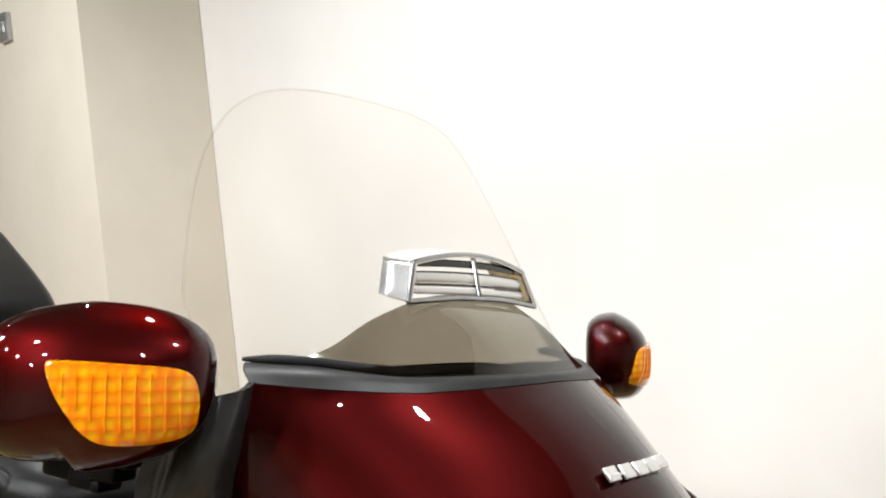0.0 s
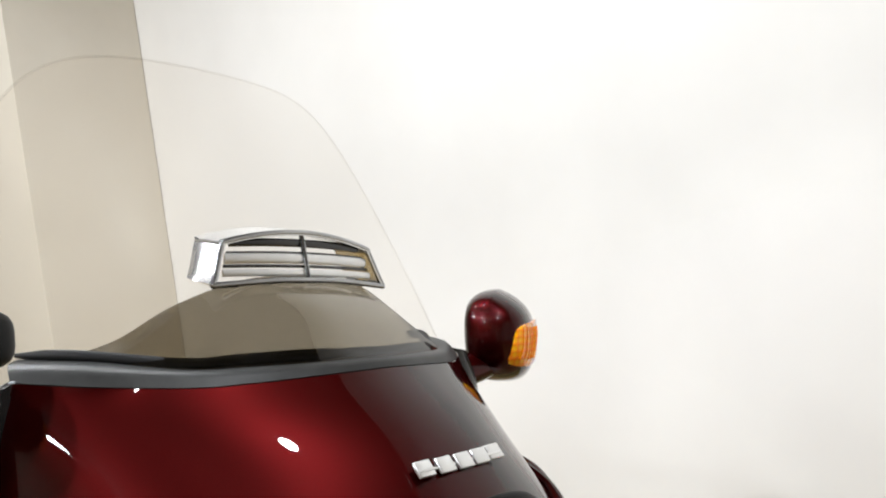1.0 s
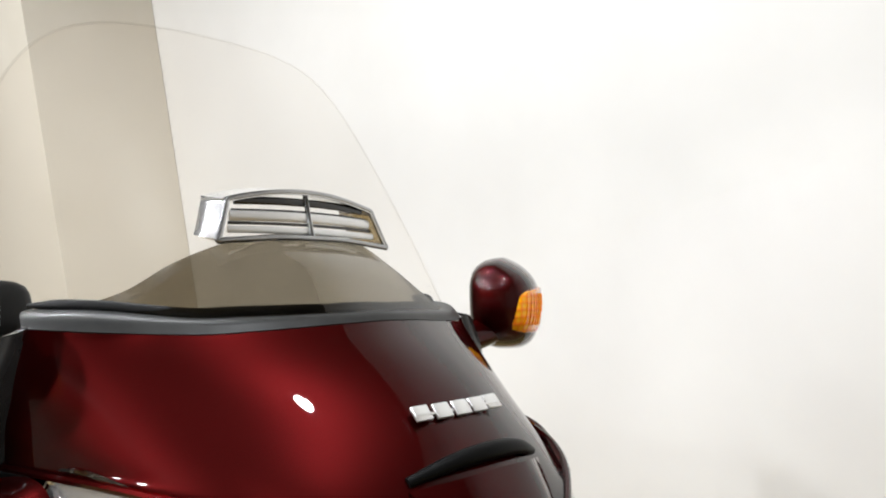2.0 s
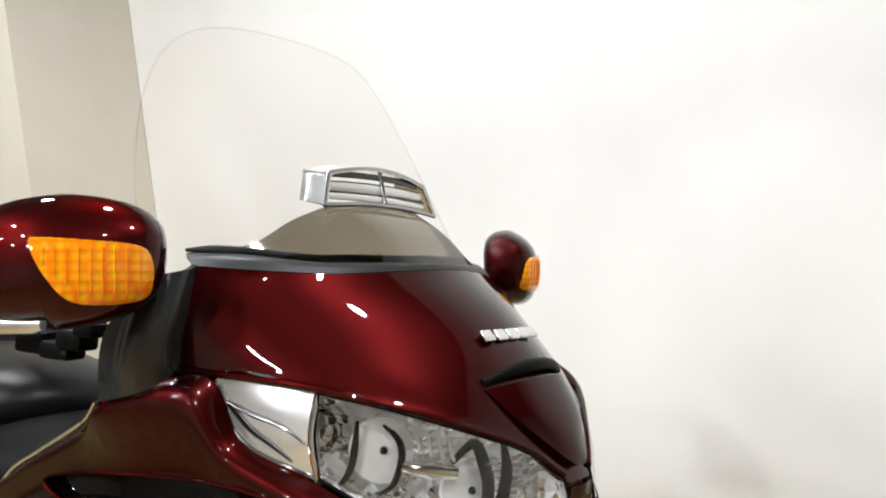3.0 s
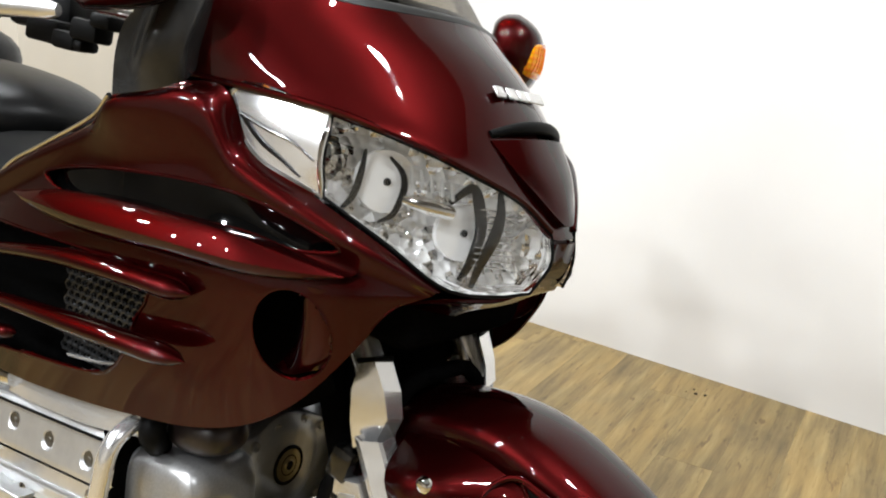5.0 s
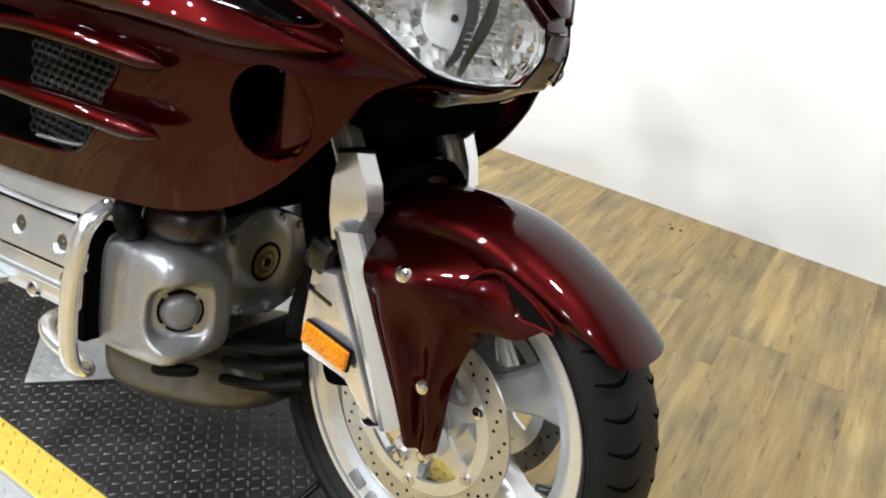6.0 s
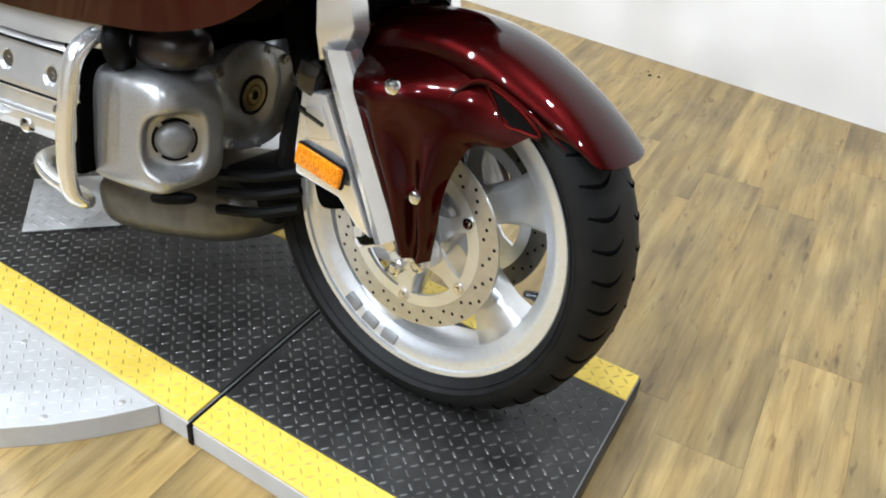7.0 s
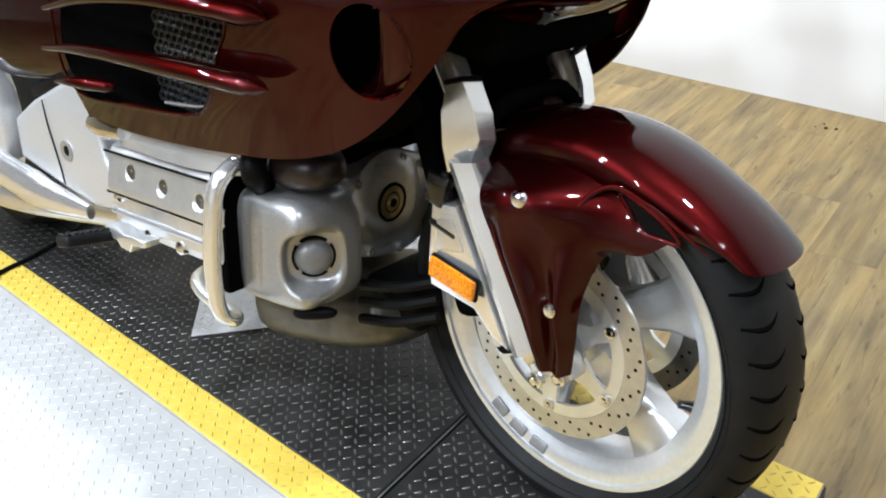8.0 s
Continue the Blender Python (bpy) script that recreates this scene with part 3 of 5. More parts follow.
def tyre():
    prof = []
    for k in range(33):
        w = math.pi * (k / 32) * 1.0
        c, s = math.cos(w), math.sin(w)
        y = -0.073 * math.copysign(abs(c) ** 0.85, c)
        r = 0.252 + 0.0540 * abs(s) ** 0.75
        prof.append((r, y))
    prof = [(0.2395, -0.050), (0.246, -0.0585)] + prof[1:-1] + [(0.246, 0.0585), (0.2395, 0.050)]
    bm = lathe(prof, HUB, 120)
    return steered("tyre", bm, RUBBER, wheel, "black rubber tyre with curved tread grooves")


tyre()


for r_, w_ in ((0.262, 0.0725), (0.2535, 0.0680)):
    for s_ in (-1, 1):
        steered("sidewall_ring", lathe([(r_ - 0.0011, s_ * (w_ - 0.001)), (r_, s_ * (w_ + 0.0012)), (r_ + 0.0011, s_ * (w_ - 0.001))], HUB, 96), RUBBER, wheel)


def tread():
    """Dark curved grooves that run from the shoulders towards the crown."""
    bm = bmesh.new()
    for s in (-1, 1):
        for k in range(42):
            base = 2 * math.pi * (k + (0.5 if s > 0 else 0)) / 42
            pts = []
            for i in range(9):
                f = i / 8
                y = s * (0.064 - 0.058 * f)
                cc = min(1, abs(y) / 0.073) ** (1 / 0.85)
                r = 0.252 + 0.0540 * (1 - cc * cc) ** 0.375 - 0.0028
                w = base + 0.05 * f * f - 0.045 * math.sin(math.pi * f)
                pts.append(AXLE + Vector((r * math.cos(w), y, r * math.sin(w))))
            tube(pts, [0.0022 + 0.0024 * math.sin(math.pi * min(1, i / 8 + 0.08)) for i in range(9)], 6, bm=bm)
    return steered("tread_groove", bm, DEEP_BLACK, wheel, "dark grooves in the tread")


tread()


def spoke(k):
    w = radians(90 + 18 + 72 * k)
    rows = []
    for r, half, lead, thick in ((0.045, 0.030, 0.0, 0.03), (0.08, 0.026, 0.02, 0.028), (0.12, 0.027, 0.05, 0.026), (0.16, 0.034, 0.085, 0.026), (0.19, 0.046, 0.10, 0.03), (0.202, 0.058, 0.105, 0.034)):
        u = w - lead
        rad, tan = Vector((math.cos(u), 0, math.sin(u))), Vector((-math.sin(u), 0, math.cos(u)))
        ring = []
        for a, b in ((-1, -0.7), (-0.75, -1), (0.75, -1), (1, -0.7), (1, 0.7), (0.75, 1), (-0.75, 1), (-1, 0.7)):
            ring.append(AXLE + rad * r + tan * half * a + Vector((0, thick * b, 0)))
        rows.append(ring)
    bm = bmesh.new()
    vs = [[bm.verts.new(q) for q in ring] for ring in rows]
    for j in range(len(vs) - 1):
        for i in range(8):
            bm.faces.new((vs[j][i], vs[j][(i + 1) % 8], vs[j + 1][(i + 1) % 8], vs[j + 1][i]))
    bm.faces.new(vs[0][::-1]), bm.faces.new(vs[-1])
    return steered("spoke", bm, ALLOY_BRIGHT, wheel)


for k in range(5):
    spoke(k)
steered("hub", lathe([(0, -0.05), (0.03, -0.05), (0.033, -0.046), (0.05, -0.04), (0.055, -0.02), (0.055, 0.02), (0.05, 0.04), (0.033, 0.046), (0.03, 0.05), (0, 0.05)], HUB, 40), ALLOY, wheel)
w0 = radians(-17)
steered("valve", tube([AXLE + V(r_ * math.cos(w0), -y_, r_ * math.sin(w0)) for r_, y_ in ((0.199, 0.0), (0.190, 0.003), (0.182, 0.010), (0.176, 0.016))], [0.010, 0.0085, 0.006, 0.0055], 12), BLACK_GLOSS, wheel, "black valve stem")
for k in range(3):
    w0 = radians(-122 + 11 * k)
    m = HUB @ Matrix.Rotation(-w0, 4, "Y") @ Matrix.Translation((0.2200, -0.0460, 0)) @ Matrix.Rotation(radians(-24), 4, "Z")
    steered("balance_weight", box((0.018, 0.005, 0.030), m, 0.002), STEEL_DULL, wheel, "grey balance weight")


def disc(s):
    y = s * 0.073
    # the far disc gets a darker alloy: its shade is put into the colour
    d = steered("brake_disc", lathe([(0.117, y - 0.0025), (0.148, y - 0.0025), (0.1485, y), (0.148, y + 0.0025), (0.117, y + 0.0025), (0.1165, y), (0.117, y - 0.0025)], HUB, 96), STEEL if s < 0 else DARK_ALLOY, bike, "drilled steel brake disc")
    holes = bmesh.new()
    for k in range(60):
        w = 2 * math.pi * k / 60
        r = (0.124, 0.1325, 0.141)[k % 3] + (0.001 if k % 2 else 0)
        for side in (-1, 1):
            m = HUB @ Matrix.Translation((r * math.cos(w), y + side * 0.0027, r * math.sin(w)))
            lathe([(0, 0.0), (0.0027, 0.0), (0.0030, side * -0.0004)], m, 8, bm=holes)
    tagged(steered("drill_pattern", holes, BLACK_PLASTIC, d), "small drilled holes", kind="stuff")
    # carrier
    ca = bmesh.new()
    lathe([(0.098, y - 0.003), (0.1165, y - 0.0022), (0.1165, y + 0.0022), (0.098, y + 0.003), (0.098, y - 0.003)], HUB, 72, bm=ca)
    for k in range(6):
        w = 2 * math.pi * (k + 0.5) / 6 - math.pi / 2 - math.pi / 6
        rad, tan = Vector((math.cos(w), 0, math.sin(w))), Vector((-math.sin(w), 0, math.cos(w)))
        o = AXLE + Vector((0, y, 0))
        rows = []
        for r, h in ((0.048, 0.022), (0.075, 0.012), (0.1, 0.013)):
            rows.append([o + rad * r + tan * h * a + Vector((0, b * 0.003, 0)) for a, b in ((-1, -1), (1, -1), (1, 1), (-1, 1))])
        arm = bmesh.new()
        vs = [[arm.verts.new(q) for q in ring] for ring in rows]
        for j in range(2):
            for i in range(4):
                arm.faces.new((vs[j][i], vs[j][(i + 1) % 4], vs[j + 1][(i + 1) % 4], vs[j + 1][i]))
        arm.faces.new(vs[0][::-1]), arm.faces.new(vs[-1])
        steered("carrier_arm", arm, ALLOY_BRIGHT, d)
    steered("carrier_hub", lathe([(0.032, y - 0.004), (0.052, y - 0.004), (0.052, y + 0.004), (0.032, y + 0.004), (0.032, y - 0.004)], HUB, 48), ALLOY_BRIGHT, d)
    steered("carrier", ca, ALLOY_BRIGHT, d, "polished disc carrier")
    for k in range(6):
        w = 2 * math.pi * k / 6 - math.pi / 2
        m = HUB @ Matrix.Translation((0.106 * math.cos(w), y + s * 0.002, 0.106 * math.sin(w)))
        steered("disc_bolt", lathe([(0, s * 0.006), (0.0035, s * 0.006), (0.0045, s * 0.004), (0.0085, s * 0.004), (0.0095, s * 0.001), (0.0095, 0)], m, 14), CHROME, d)


both(disc)
steered("axle", lathe([(0, -0.13), (0.011, -0.13), (0.013, -0.127), (0.013, 0.127), (0.011, 0.13), (0, 0.13)], HUB, 20), CHROME, wheel)


# fork
def fork_point(along, y, ahead=0.0):
    """A point beside the fork: along its length from the axle's height, sideways, and ahead of it."""
    base = Vector((0.03, y, 0.318))
    front = Vector((math.cos(RAKE), 0, math.sin(RAKE)))
    return base + FORK * along + front * ahead


FRONT = Vector((math.cos(RAKE), 0, math.sin(RAKE)))


def fork_leg(s):
    y = s * 0.108
    leg = steered("fork_leg", tube([fork_point(a, y) for a in (-0.02, 0.1, 0.2, 0.245, 0.25)], [0.027, 0.021, 0.019, 0.018, 0.016], 24), CHROME_SATIN, bike, "polished fork leg")
    steered("stanchion", tube([fork_point(a, y) for a in (0.31, 0.5, 0.66)], 0.022, 24), SHIELD_CHROME, leg, "bright chrome fork tube")
    # faceted shield round the upper part of the leg
    face = [[(-0.150, -0.092, 0.618), (-0.164, -0.120, 0.632), (-0.150, -0.144, 0.648), (-0.130, -0.140, 0.655), (-0.122, -0.110, 0.652)],
            [(-0.165, -0.090, 0.605), (-0.173, -0.118, 0.613), (-0.154, -0.149, 0.608), (-0.110, -0.137, 0.616), (-0.102, -0.108, 0.612)],
            [(-0.165, -0.090, 0.565), (-0.171, -0.118, 0.570), (-0.150, -0.149, 0.565), (-0.101, -0.134, 0.580), (-0.095, -0.106, 0.576)],
            [(-0.155, -0.092, 0.522), (-0.160, -0.120, 0.527), (-0.142, -0.146, 0.530), (-0.115, -0.133, 0.542), (-0.108, -0.108, 0.538)]]
    back = STEER.inverted()
    rows = [[back @ (Vector(q) + V(-0.010, 0, 0)) for q in row] for row in face]
    steered("shield_rim", flip(tube(rows[0], 0.004, 8), s), BLACK_PLASTIC, leg)
    steered("fork_shield", flip(sheet(rows, 0.003), s), SHIELD_CHROME, leg, "faceted chrome fork shield", angle=8)
    # lower cover: a straight creased band, and a plate behind it that carries the reflector
    rows = []
    for k in range(9):
        f = k / 8
        a, b = V(-0.147, -0.158, 0.550).lerp(V(-0.026, -0.155, 0.304), f), V(-0.100, -0.158, 0.556).lerp(V(0.017, -0.155, 0.325), f)
        rows.append([a + V(0.006, 0.035, 0), a + V(0.001, 0.004, 0), a + V(0.004, 0, 0), a.lerp(b, 0.42) + V(0, -0.010, 0), b - V(0.004, 0, 0), b + V(0, 0.004, 0), b + V(-0.004, 0.035, 0)])
    steered("fork_cover", flip(sheet([[back @ q for q in row] for row in rows], 0.003), s), SHIELD_CHROME, leg, "creased chrome fork cover", angle=12)
    plate = prism([(-0.172, 0.484), (-0.130, 0.490), (-0.033, 0.308), (-0.06, 0.318), (-0.093, 0.350), (-0.170, 0.362), (-0.176, 0.396)], 0.035, pose(0, -0.154, 0), 0.004, segs=3)
    plate.transform(back)
    steered("cover_plate", flip(plate, s), CHROME_SOFT, leg, "chrome plate of the fork cover", angle=25)
    inset = prism([(-0.160, 0.466), (-0.134, 0.471), (-0.112, 0.430), (-0.160, 0.420)], 0.004, pose(0, -0.1565, 0), 0.0015)
    inset.transform(back)
    steered("plate_inset", flip(inset, s), CHROME_SATIN, leg)
    tilt = axes(V(-0.107, s * 0.1615, 0.400), V(0.98, 0, -0.15).normalized(), (0, -s, 0), V(0.15, 0, 0.98).normalized())
    frame_bm = box((0.0885, 0.008, 0.0355), tilt, 0.003)
    steered("reflector_frame", frame_bm, BLACK_PLASTIC, leg)
    steered("reflector", box((0.084, 0.012, 0.031), tilt @ Matrix.Translation((0, -0.003, 0)), 0.003), AMBER_BACK, leg, "amber side reflector")
    for x, z, w, h in ((-0.165, 0.505, 0.035, 0.045), (-0.150, 0.452, 0.05, 0.010)):
        part("cover_slot", flip(box((w, 0.03, h), pose(x, -0.1425, z, 0, 16, 0), 0.004), s), BLACK_GLOSS, leg, "black slot in the fork cover")
    # axle clamp
    steered("axle_clamp", box((0.075, 0.034, 0.036), axes(fork_point(-0.022, y - s * 0.004, -0.012), FRONT, (0, 1, 0), FORK), 0.008), ALLOY_BRIGHT, leg)
    for du in (-0.024, 0.02):
        steered("clamp_bolt", lathe([(0, -0.01), (0.0055, -0.01), (0.008, -0.007), (0.011, -0.006), (0.011, 0.004)], axes(fork_point(-0.03, y + s * 0.016, -0.012 + du), FRONT, (0, -s, 0), FORK), 16), CHROME, leg)
    # caliper
    cal = box((0.075, 0.055, 0.12), axes(fork_point(0.06, y - s * 0.03, -0.085), FRONT, (0, 1, 0), FORK), 0.014, segs=3)
    steered("brake_caliper", cal, BLACK_PLASTIC, leg, "black brake caliper")
    for dv in (-0.03, 0.03):
        steered("caliper_pin", tube([fork_point(0.06 + dv, y + s * 0.002, -0.09), fork_point(0.06 + dv, y + s * 0.014, -0.09)], 0.009, 12), ALLOY, leg)


both(fork_leg)
steered("steering_head", box((0.10, 0.26, 0.05), axes(fork_point(0.50, 0, -0.03), FRONT, (0, 1, 0), FORK), 0.012), DEEP_BLACK, bike, "black fork yoke")
steered("fork_brace", tube(cr([fork_point(0.30, -0.108), fork_point(0.33, -0.06, 0.02), fork_point(0.335, 0, 0.03), fork_point(0.33, 0.06, 0.02), fork_point(0.30, 0.108)], 21), 0.012, 10), DEEP_BLACK, bike)


# front fender
def fender():
    rows = []
    n = 49
    for k in range(n):
        f = k / (n - 1)
        w = radians(34.5 + (140 - 34.5) * f)
        crown = 0.3105 + 0.022 * (1 - min(1, f / 0.3)) ** 1.5 + 0.018 * max(0, (f - 0.6) / 0.4)
        half = 0.066 + 0.015 * min(1, f / 0.3) ** 0.8
        skirt = 0.006 + 0.066 * min(1, f / 0.45) ** 1.1
        row = []
        for i in range(29):
            u = -1 + 2 * i / 28
            a = abs(u)
            y = half * (math.sin(min(a / 0.7, 1) * math.pi / 2) ** 0.95 if a < 0.7 else 1.0)
            shoulder = 0.034 * (0.62 + 0.38 * min(1, f / 0.22))
            drop = shoulder * (a / 0.7) ** 1.7 if a < 0.7 else shoulder + (a - 0.7) / 0.3 * skirt
            w_side = w + radians(7.5) * a * a * (1 - f) ** 3
            row.append(AXLE + Vector((math.cos(w_side), 0, math.sin(w_side))) * (crown - drop) + Vector((0, math.copysign(y, u), 0)))
        rows.append(row)
    return sheet(rows, 0.003)


fend = steered("front_fender", fender(), PAINT, bike, "glossy dark red front fender", angle=50)


edge_w = radians(140)
fender_edge = [AXLE + Vector((math.cos(edge_w), 0, math.sin(edge_w))) * (0.3315 - 0.034 * (abs(u) / 0.7) ** 1.7) + Vector((0, 0.081 * math.copysign(math.sin(min(abs(u) / 0.7, 1) * math.pi / 2), u), 0)) for u in (-0.7 + 1.4 * k / 30 for k in range(31))]
steered("fender_trim", tube(fender_edge, 0.0026, 6), CHROME, fend, "thin bright rear edge")


def fender_side(s):
    """The downward wedge of the fender that bolts to the fork leg."""
    rows = [[(-0.09, -0.088, 0.563), (-0.02, -0.0885, 0.572), (0.04, -0.088, 0.568), (0.11, -0.087, 0.545), (0.165, -0.086, 0.515)],
            [(-0.066, -0.158, 0.535), (-0.02, -0.166, 0.545), (0.025, -0.158, 0.545), (0.085, -0.112, 0.52), (0.135, -0.095, 0.492)],
            [(-0.040, -0.164, 0.485), (-0.008, -0.172, 0.487), (0.028, -0.150, 0.485), (0.060, -0.138, 0.48), (0.09, -0.10, 0.478)],
            [(-0.002, -0.163, 0.412), (0.022, -0.168, 0.414), (0.042, -0.143, 0.412), (0.060, -0.156, 0.408), (0.074, -0.12, 0.42)],
            [(0.020, -0.153, 0.35), (0.034, -0.161, 0.35), (0.049, -0.140, 0.35), (0.066, -0.153, 0.35), (0.076, -0.13, 0.36)],
            [(0.026, -0.146, 0.312), (0.040, -0.152, 0.312), (0.050, -0.143, 0.312), (0.064, -0.148, 0.312), (0.074, -0.132, 0.314)]]
    wedge = steered("fender_wedge", flip(sheet(surface(rows, 30, 34), 0.003), s), PAINT, fend, "pleated dark red fender bracket", angle=50)
    for pts in ([(-0.054, -0.158, 0.536), (-0.028, -0.168, 0.485), (0.010, -0.166, 0.412), (0.032, -0.159, 0.35), (0.038, -0.150, 0.318)],):
        steered("wedge_pleat", flip(tube(cr(pts, 30), 0.0042, 8), s), PAINT, fend)
    for x, y, z in ((0.002, -0.164, 0.545), (0.050, -0.153, 0.408)):
        steered("fender_bolt", flip(lathe([(0, -0.007), (0.006, -0.006), (0.0095, -0.004), (0.0115, 0.0), (0.0115, 0.004)], pose(x, y, z), 18), s), CHROME, fend, "chrome bolt head")
    p = lambda x, yy, z: Vector((x, -yy, z))
    rim = cr([p(0.097, 0.0905, 0.561), p(0.112, 0.0905, 0.540), p(0.129, 0.0905, 0.520), p(0.152, 0.0905, 0.519), p(0.180, 0.0895, 0.521), p(0.140, 0.0905, 0.548)], 36, closed=True)
    hole = bmesh.new()
    hole.faces.new([hole.verts.new(q) for q in rim])
    # raised brow over the opening
    brow = cr([(0.056, -0.136, 0.528), (0.066, -0.106, 0.553), (0.088, -0.0895, 0.564), (0.125, -0.0885, 0.556), (0.165, -0.0855, 0.538), (0.215, -0.0775, 0.509)], 40)
    steered("scoop_brow", flip(tube(brow, [0.0005 + 0.0035 * min(1, i / 4, (39 - i) / 8) for i in range(40)], 8), s), PAINT, fend)
    steered("fender_scoop", flip(hole, s), BLACK_PLASTIC, fend, "black opening in the fender")
    steered("scoop_rim", flip(tube(rim, 0.0032, 8, closed=True), s), PAINT, fend)


both(fender_side)

# ---- upper fairing ----
SEAM = [(-0.150, 0, 1.104), (-0.154, -0.045, 1.103), (-0.167, -0.095, 1.101), (-0.185, -0.145, 1.099), (-0.208, -0.19, 1.098), (-0.258, -0.258, 1.103), (-0.314, -0.305, 1.109)]
C1 = [(-0.100, 0, 1.065), (-0.104, -0.045, 1.064), (-0.118, -0.095, 1.06), (-0.138, -0.145, 1.057), (-0.165, -0.192, 1.055), (-0.232, -0.268, 1.06), (-0.318, -0.318, 1.065)]
C2 = [(-0.05, 0, 1.015), (-0.054, -0.045, 1.014), (-0.072, -0.095, 1.01), (-0.095, -0.145, 1.004), (-0.125, -0.195, 1.0), (-0.205, -0.272, 1.01), (-0.325, -0.32, 1.02)]
C3 = [(0.0, 0, 0.945), (-0.006, -0.045, 0.946), (-0.027, -0.095, 0.95), (-0.05, -0.145, 0.955), (-0.08, -0.19, 0.965), (-0.18, -0.27, 0.986), (-0.33, -0.318, 1.0)]
C4 = [(0.04, 0, 0.842), (0.034, -0.04, 0.847), (0.006, -0.085, 0.890), (-0.02, -0.13, 0.913), (-0.05, -0.176, 0.928), (-0.156, -0.261, 0.966), (-0.333, -0.315, 0.986)]
upper = part("upper_fairing", sheet(relax(surface([mirrored(c) for c in (SEAM, C1, C2, C3, C4)], 81, 41), 120), 0.004), PAINT, bike, "glossy dark red upper fairing", angle=60)

both(lambda s: part("fairing_roll", flip(tube([q + V(0.002, 0, 0.001) for q in cr(C4[4:], 24)] + cr([C4[-1], C3[-1], C2[-1], C1[-1], SEAM[-1]], 24)[2:], 0.0045, 8), s), PAINT, upper))

# chin below the lamps
CH0 = [(0.041, 0, 0.838), (0.038, -0.022, 0.838), (0.038, -0.030, 0.838)]
CH1 = [(0.031, 0, 0.80), (0.031, -0.02, 0.80), (0.031, -0.032, 0.80)]
CH2 = [(-0.002, 0, 0.762), (-0.001, -0.03, 0.763), (0.002, -0.068, 0.763)]
CH3 = [(-0.042, 0, 0.737), (-0.040, -0.07, 0.744), (-0.034, -0.155, 0.762)]
CH4 = [(-0.085, 0, 0.726), (-0.06, -0.09, 0.730), (-0.065, -0.20, 0.755)]
part("chin_fairing", sheet(surface([mirrored(c) for c in (CH0, CH1, CH2, CH3, CH4)], 41, 21), 0.004), PAINT, bike, "dark red lower nose panel", angle=60)

# scoop on the nose
lip = [[(-0.006, 0, 0.966), (-0.011, -0.05, 0.964), (-0.035, -0.10, 0.957)], [(0.021, 0, 0.92), (0.015, -0.045, 0.92), (-0.007, -0.082, 0.926)], [(0.035, 0, 0.885), (0.030, -0.028, 0.887), (0.016, -0.058, 0.899)], [(0.042, 0, 0.86), (0.041, -0.014, 0.862), (0.034, -0.03, 0.873)]]
scoop = part("nose_scoop", sheet(surface([mirrored(c) for c in lip], 25, 17), 0.010), PAINT, bike, "raised dark red nose scoop", angle=60)
part("scoop_mouth", tube(cr([(-0.040, -0.096, 0.964), (-0.025, -0.05, 0.976), (-0.019, 0, 0.980), (-0.025, 0.05, 0.976), (-0.040, 0.096, 0.964)], 17), [0.004 + 0.005 * math.sin(math.pi * (k + 1) / 18) for k in range(17)], 12, squash=((1, 0, 0.6), 0.9)), BLACK_PLASTIC, scoop, "black scoop mouth")

# chrome emblem: five plain blocks
emblem = part("emblem", box((0.002, 0.128, 0.003), pose(-0.0555, 0, 1.0175, 0, -38, 0), 0.0008), CHROME_SATIN, bike, "chrome emblem on the nose")
for k in range(5):
    y = -0.054 + 0.027 * k
    part("emblem_block", box((0.004, 0.0225, 0.0165), pose(-0.0545 - 1.3 * y * y, y, 1.0185, 0, -38, 0), 0.0015), CHROME_SATIN, emblem)

# dark trim, visor, shield
T0 = [(q[0] - 0.002, q[1], q[2] + 0.001) for q in SEAM]
T1 = [(-0.162, 0, 1.114), (-0.166, -0.045, 1.113), (-0.179, -0.095, 1.112), (-0.197, -0.145, 1.111), (-0.222, -0.188, 1.112), (-0.276, -0.254, 1.120), (-0.338, -0.297, 1.124)]
T2 = [(-0.19, 0, 1.116), (-0.194, -0.045, 1.115), (-0.206, -0.09, 1.115), (-0.222, -0.138, 1.115), (-0.243, -0.178, 1.115), (-0.30, -0.24, 1.125), (-0.36, -0.278, 1.128)]
trim_top = [q + V(-0.004, 0, 0.0035) for q in cr(mirrored(T2), 61)]
part("trim_bead", tube(trim_top, [0.0062 * min(1.0, 0.35 + 0.3 * min(k, 60 - k)) for k in range(61)], 10, squash=((1, 0, 0), 1.2)), RUBBER, bike, "black sealing bead at the windshield's foot", angle=60)
part("shield_trim", sheet(surface([mirrored(c) for c in (T0, T1, T2)], 61, 9), 0.004), RUBBER_GREY, bike, "dark grey rubber trim below the windshield", angle=60)
D0 = [(-0.170, 0, 1.112), (-0.186, -0.09, 1.111), (-0.226, -0.18, 1.112), (-0.268, -0.226, 1.117), (-0.306, -0.258, 1.121)]
D1 = [(-0.212, 0, 1.165), (-0.222, -0.085, 1.160), (-0.255, -0.168, 1.140), (-0.285, -0.218, 1.128), (-0.315, -0.257, 1.124)]
D2 = [(-0.275, 0, 1.205), (-0.28, -0.08, 1.200), (-0.295, -0.155, 1.174), (-0.306, -0.21, 1.143), (-0.325, -0.256, 1.127)]
part("visor", sheet(surface([mirrored(c) for c in (D0, D1, D2)], 61, 17), 0), SMOKED, bike, "see-through smoke-grey visor", angle=60)


